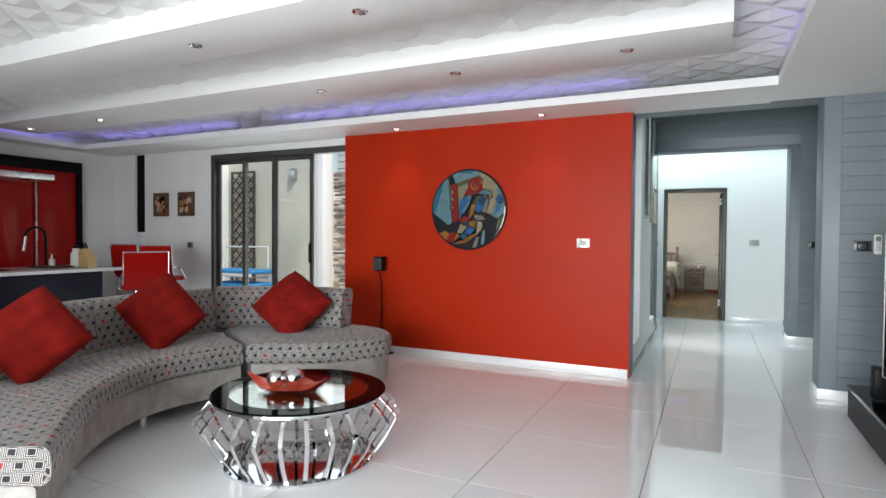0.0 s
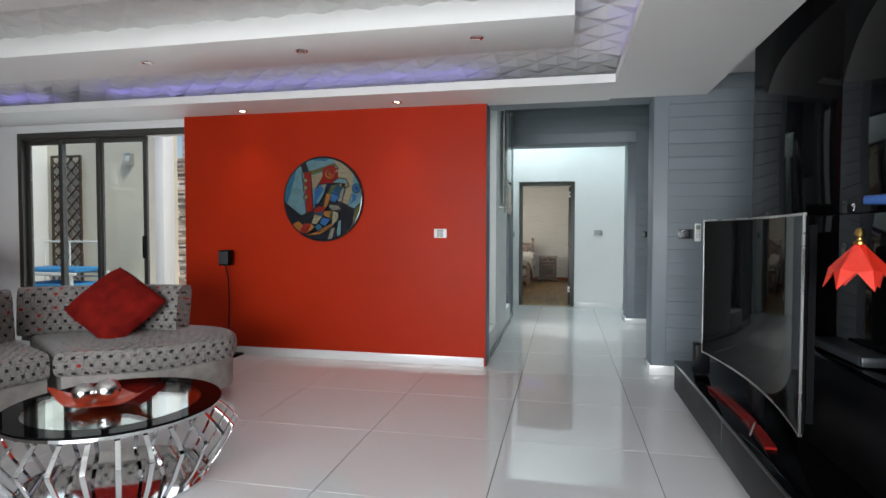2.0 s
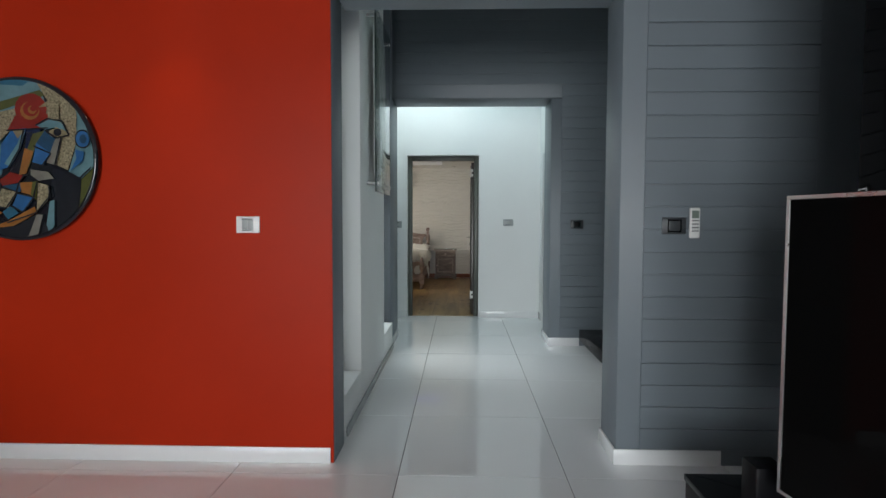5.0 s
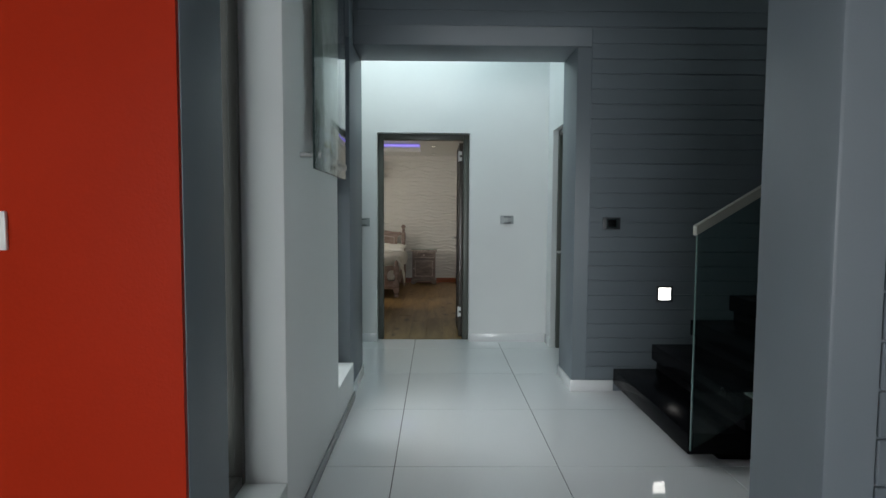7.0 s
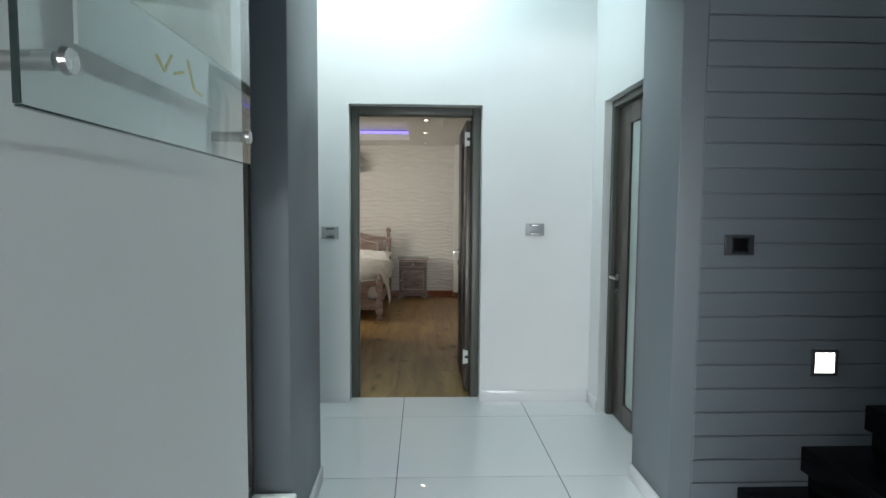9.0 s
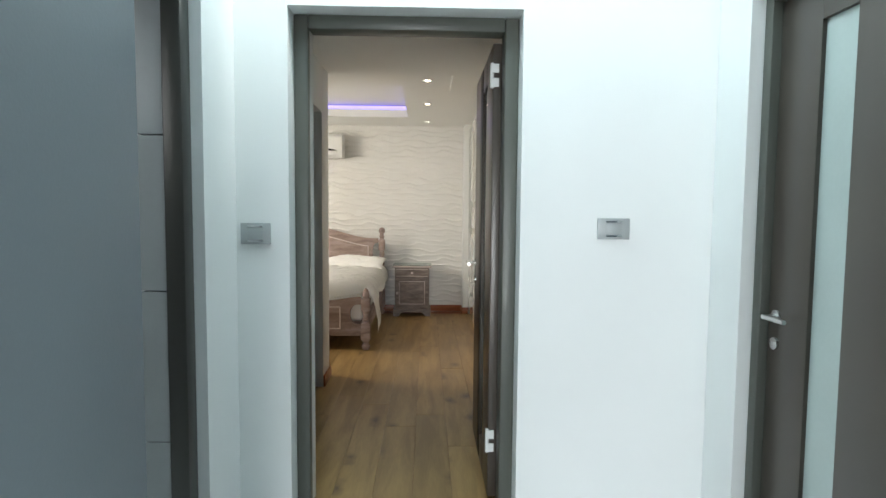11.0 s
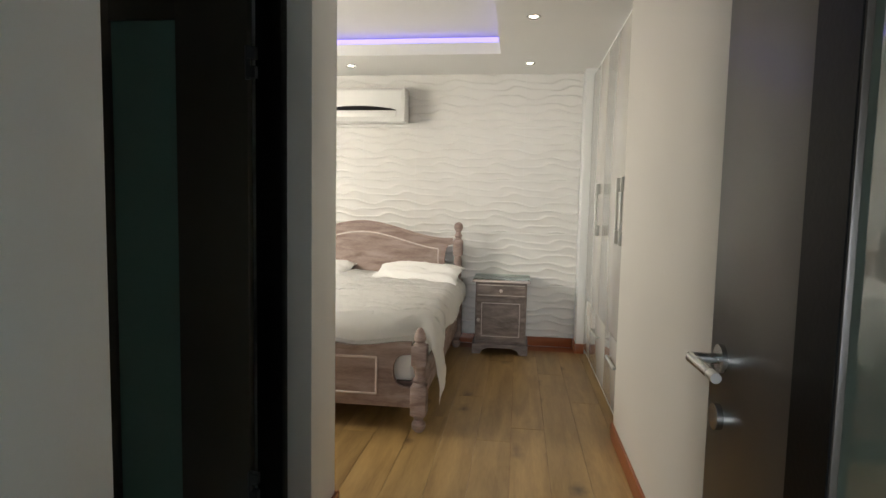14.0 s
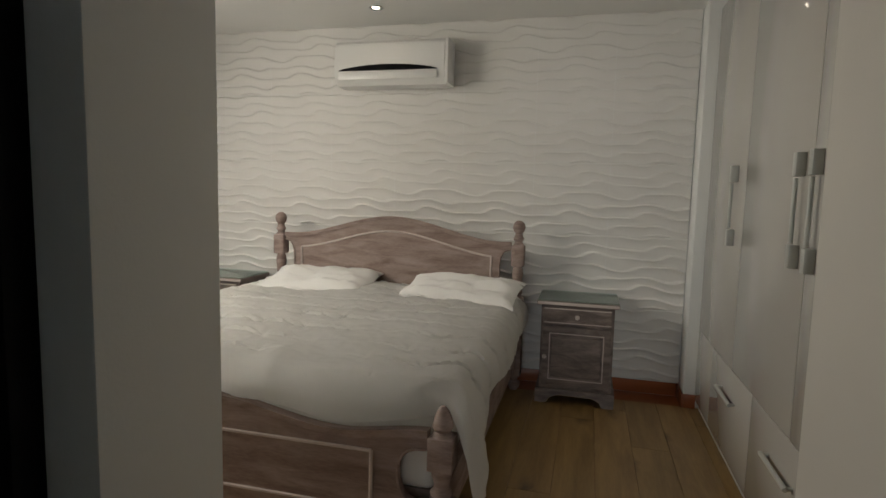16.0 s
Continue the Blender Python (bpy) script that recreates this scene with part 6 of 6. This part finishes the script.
# plump quilted duvet: flat top, rounded shoulders and hanging sides
def quilt(s, v):
    """Height of the quilting at a place s across and v along the cloth: tufts drawn down on a grid, joined by pin-tucks."""
    y = v * 1.9 + 0.03 * noise.noise((s * 2.0, v * 3.0, 3.1))
    x = s + 0.03 * noise.noise((s * 1.5, v * 2.5, 6.4))
    row = math.floor(y / 0.20)
    fy = y / 0.20 - row - 0.5
    fx = (x / 0.23 + 0.5 * (row % 2)) % 1.0 - 0.5
    d2 = (fx * 0.23) ** 2 + (fy * 0.20) ** 2
    tuft = -0.010 * math.exp(-d2 / 0.0006) - 0.009 * math.exp(-d2 / 0.007)
    alive = max(0.0, min(1.0, 0.75 + 1.3 * noise.noise((s * 1.9, v * 3.7, 8.8))))
    bend = fy * 0.20 + 0.012 * math.sin(fx * 9.0 + row)
    tuck = (0.008 * math.exp(-((bend - 0.008) / 0.007) ** 2) - 0.009 * math.exp(-((bend + 0.006) / 0.007) ** 2)) * alive * ease((v - 0.04) / 0.14)
    rays = 0.0045 * math.cos(5 * math.atan2(fy * 0.20, fx * 0.23 + 1e-4) + row) * math.exp(-d2 / 0.004)
    puff = 0.026 * noise.noise((s * 1.7, v * 2.9, 1.3)) + 0.012 * noise.noise((s * 4.3, v * 7.5, 4.1))
    sweep = 0.020 * max(0.0, 1 - v / 0.3) * noise.noise((s * 5.5 + v * 3.0, v * 2.0, 12.0))
    crinkle = 0.004 * noise.noise((s * 14, v * 24, 7.7)) + 0.0025 * noise.noise((s * 31, v * 47, 6.1))
    return tuft * alive * ease((v - 0.03) / 0.12) + tuck + rays * alive + puff + sweep + crinkle


bm = bmesh.new()
NX, NY = 210, 210
MID, HALF, ROUND = (BX0 + BX1) / 2, (BX1 - BX0) / 2 - 0.035, 0.135
dy0, dy1 = FY - 0.035, HY - 0.06
g = {}
for i in range(NX + 1):
    for j in range(NY + 1):
        u, v = i / NX * 2 - 1, j / NY
        hang = 0.03 + 0.20 * ease((0.30 - v) / 0.30) + 0.012 * math.sin(v * 17)
        s = u * (HALF + ROUND * math.pi / 2 + hang)
        side, a = (1 if s > 0 else -1), abs(s) - HALF
        y0 = dy0 + 0.095 * math.exp(-((abs(s) - HALF - 0.03) / 0.085) ** 2)
        y = y0 + (dy1 - y0) * v
        up = quilt(s, v)
        z = 0.628 + 0.03 * math.sin(math.pi * (i / NX)) + 0.03 * v
        if a <= 0:
            x, z = MID + s, z + up
        elif a < ROUND * math.pi / 2:
            t = a / ROUND
            x = MID + side * (HALF + (ROUND + up) * math.sin(t))
            z = z - ROUND + (ROUND + up) * math.cos(t)
        else:
            d = a - ROUND * math.pi / 2
            x = MID + side * (HALF + ROUND + up + 0.06 * d + 0.20 * d * math.sin(v * 15 + 0.6))
            z = z - ROUND - d
        toe = max(0.0, 0.17 - v * (dy1 - dy0)) / 0.17
        rail_top = arch(min(1.0, max(0.0, (MID + s - BX0 - 0.046) / (BX1 - BX0 - 0.092))), 0.480, 0.068)
        z -= (z - up * 0.6 - rail_top - 0.030) * (1 - math.sqrt(max(0.0, 1 - toe * toe))) if a <= 0 else 0.09 * (1 - math.sqrt(max(0.0, 1 - toe * toe)))
        y += 0.018 * toe * noise.noise((s * 5.0, 0.4, 9.0))
        g[i, j] = bm.verts.new((x, y, z))
for i in range(NX):
    for j in range(NY):
        bm.faces.new((g[i, j], g[i + 1, j], g[i + 1, j + 1], g[i, j + 1]))
bmesh.ops.solidify(bm, geom=bm.faces[:], thickness=0.022)
single("duvet", bm, LINEN, "rumpled white duvet spread over the bed", "duvet", smooth=True)


def pillow(at, w, d, turn):
    bm = bmesh.new()
    n = 22
    for side in (1, -1):
        g = {}
        for i in range(n + 1):
            for j in range(n + 1):
                u, v = i / n * 2 - 1, j / n * 2 - 1
                t = (max(0.0, 1 - u ** 4) * max(0.0, 1 - v ** 4)) ** 0.55
                wr = 0.025 * noise.noise((u * 2.4 + at[0] * 3, v * 2.4, side * 2.0)) + 0.010 * noise.noise((u * 7, v * 7, at[0]))
                g[i, j] = bm.verts.new((u * (1 - 0.06 * (1 - v * v)) * w / 2, v * (1 - 0.08 * (1 - u * u)) * d / 2, side * t * (0.062 if side > 0 else 0.045) + wr * (0.4 + t)))
        for i in range(n):
            for j in range(n):
                q = (g[i, j], g[i + 1, j], g[i + 1, j + 1], g[i, j + 1])
                bm.faces.new(q if side > 0 else q[::-1])
    bmesh.ops.remove_doubles(bm, verts=bm.verts, dist=0.002)
    ob = single("pillow", bm, LINEN, "plump white cotton pillow against the headboard", "pillow", "bed pillows", smooth=True)
    ob.matrix_world = pose(*at, 12, 0, turn)


pillow((-0.05, 15.47, 0.685), 0.76, 0.46, -4)
pillow((-1.03, 15.49, 0.682), 0.78, 0.48, 3)


# ---- bedside tables ----
def bedside(label):
    ns = thing("bedside_table", label, "bedside table", "bedside tables")
    W, D, H = 0.48, 0.36, 0.65
    block("body", (-W / 2 + 0.02, W / 2 - 0.02, 0.012, D, 0.09, H - 0.028), LIMEGREY, ns, 0.003)
    block("top", (-W / 2 - 0.008, W / 2 + 0.008, -0.012, D, H - 0.0275, H), LIMEGREY, ns, 0.006)
    block("top_edge", (-W / 2 - 0.004, W / 2 + 0.004, -0.016, -0.0125, H - 0.022, H - 0.006), LIMEEDGE, ns)
    d = block("drawer", (-W / 2 + 0.035, W / 2 - 0.035, -0.004, 0.0115, 0.505, 0.61), LIMEGREY, ns, 0.004)
    for z in (0.512, 0.600):
        block("moulding", (-W / 2 + 0.04, W / 2 - 0.04, -0.008, -0.0045, z, z + 0.006), LIMEEDGE, d)
    bm = bmesh.new()
    lathe(bm, [(0.006, 0.0), (0.008, 0.01), (0.015, 0.018), (0.012, 0.028), (0.003, 0.03)], sides=16)
    bmesh.ops.rotate(bm, verts=bm.verts, cent=(0, 0, 0), matrix=Euler((radians(90), 0, 0)).to_matrix())
    bmesh.ops.translate(bm, verts=bm.verts, vec=(0, -0.004, 0.557))
    part("knob", bm, LIMEEDGE, d, "pale wooden knob", True)
    dr = block("door", (-W / 2 + 0.035, W / 2 - 0.035, -0.004, 0.0115, 0.115, 0.49), LIMEGREY, ns, 0.004)
    block("raised_panel", (-W / 2 + 0.09, W / 2 - 0.09, -0.013, -0.0045, 0.175, 0.43), LIMEGREY, dr, 0.008)
    for x0, x1, z0, z1 in ((-W / 2 + 0.075, W / 2 - 0.075, 0.155, 0.161), (-W / 2 + 0.075, W / 2 - 0.075, 0.444, 0.450), (-W / 2 + 0.075, -W / 2 + 0.081, 0.1615, 0.4435), (W / 2 - 0.081, W / 2 - 0.075, 0.1615, 0.4435)):
        block("moulding", (x0, x1, -0.009, -0.0045, z0, z1), LIMEEDGE, dr)
    bm = bmesh.new()
    lathe(bm, [(0.006, 0.0), (0.008, 0.01), (0.015, 0.018), (0.012, 0.028), (0.003, 0.03)], sides=16)
    bmesh.ops.rotate(bm, verts=bm.verts, cent=(0, 0, 0), matrix=Euler((radians(90), 0, 0)).to_matrix())
    bmesh.ops.translate(bm, verts=bm.verts, vec=(-W / 2 + 0.05, -0.004, 0.30))
    part("knob", bm, LIMEEDGE, dr, "pale wooden knob", True)
    bm = bmesh.new()
    prism(bm, [(-W / 2, 0.0), (-W / 2 + 0.07, 0.0), (-W / 2 + 0.09, 0.035), (-W / 2 + 0.14, 0.055), (W / 2 - 0.14, 0.055), (W / 2 - 0.09, 0.035), (W / 2 - 0.07, 0.0), (W / 2, 0.0), (W / 2, 0.09), (-W / 2, 0.09)], "y", -0.008, 0.014)
    bmesh.ops.triangulate(bm, faces=[f for f in bm.faces if len(f.verts) > 4])
    part("plinth", bm, LIMEGREY, ns)
    for x0, x1 in ((-W / 2, -W / 2 + 0.03), (W / 2 - 0.03, W / 2)):
        block("foot", (x0, x1, 0.0145, D, 0.0, 0.0895), LIMEGREY, ns)
    block("glass_cover", (-W / 2 - 0.004, W / 2 + 0.004, -0.008, D - 0.004, H + 0.001, H + 0.006), GREENGLASS, ns)
    return ns


bedside("limewashed bedside table with drawer, panelled door and glass top").location = (0.668, 15.57, 0)
bedside("limewashed bedside table with a glass top, mostly hidden by the bed").location = (-1.92, 15.57, 0)
# ---- pieces of the setting ----
def tile_floor(parent, x_lines, y_lines, mat, gap=0.0022):
    cache = {}
    for x0, x1 in zip(x_lines, x_lines[1:]):
        for y0, y1 in zip(y_lines, y_lines[1:]):
            key = (round(x1 - x0, 3), round(y1 - y0, 3))
            if key not in cache:
                bm = bmesh.new()
                w, h = key[0] / 2 - gap, key[1] / 2 - gap
                cube(bm, -w, w, -h, h, -0.012, 0.0, bevel=0.0012, segments=1)
                cache[key] = finish("tile", bm, mat)
            ob = new("tile", cache[key])
            ob.location = ((x0 + x1) / 2, (y0 + y1) / 2, 0)
            ob.parent = parent


def plank_floor(parent, x0, x1, y0, y1, width, mat, seed=4):
    rng = random.Random(seed)
    n = int(math.ceil((x1 - x0) / width))
    cache = {}
    for i in range(n):
        xa = x0 + i * width
        y = y0 - rng.choice([0.0, 0.4, 0.8, 1.2])
        while y < y1:
            length = rng.choice([1.6, 1.9, 2.2])
            a, b = max(y, y0), min(y + length, y1)
            y += length
            if b - a < 0.05:
                continue
            key = round(b - a, 2)
            if key not in cache:
                bm = bmesh.new()
                cube(bm, -width / 2 + 0.0006, width / 2 - 0.0006, -key / 2 + 0.0006, key / 2 - 0.0006, -0.012, 0.0, bevel=0.0012, segments=1)
                cache[key] = finish("plank", bm, mat)
            ob = new("plank", cache[key])
            ob.location = (xa + width / 2, (a + b) / 2, 0)
            ob.parent = parent


xs = [0.682 + 0.868 * k for k in range(-9, 6)]
ys = [8.69 + 0.878 * k for k in range(-13, 3)] + [10.858]
tile_floor(floor_living, xs, ys, TILE)
plank_floor(floor_bedroom, -2.44, 2.12, 10.862, 15.76, 0.19, OAK)


def boards(parent, x0, x1, yface, z0, z1, pitch, depth=0.010):
    bm = bmesh.new()
    w = x1 - x0
    cube(bm, -w / 2, w / 2, -depth, 0, 0.0015, pitch - 0.0035, bevel=0.003, segments=1)
    me = finish("board", bm, BOARD)
    n = int(round((z1 - z0) / pitch))
    for k in range(n):
        ob = new("board", me)
        ob.parent = parent
        ob.location = ((x0 + x1) / 2, yface, z0 + k * pitch)


boards(pier, 1.965, 2.85, 6.2305, 0.085, 2.70, 0.1187)
boards(wall_hall, 2.03, 5.19, 9.0995, 0.085, 2.69, 0.1085)
boards(wall_hall, 0.32, 5.19, 9.0995, 2.70, 4.87, 0.1085)
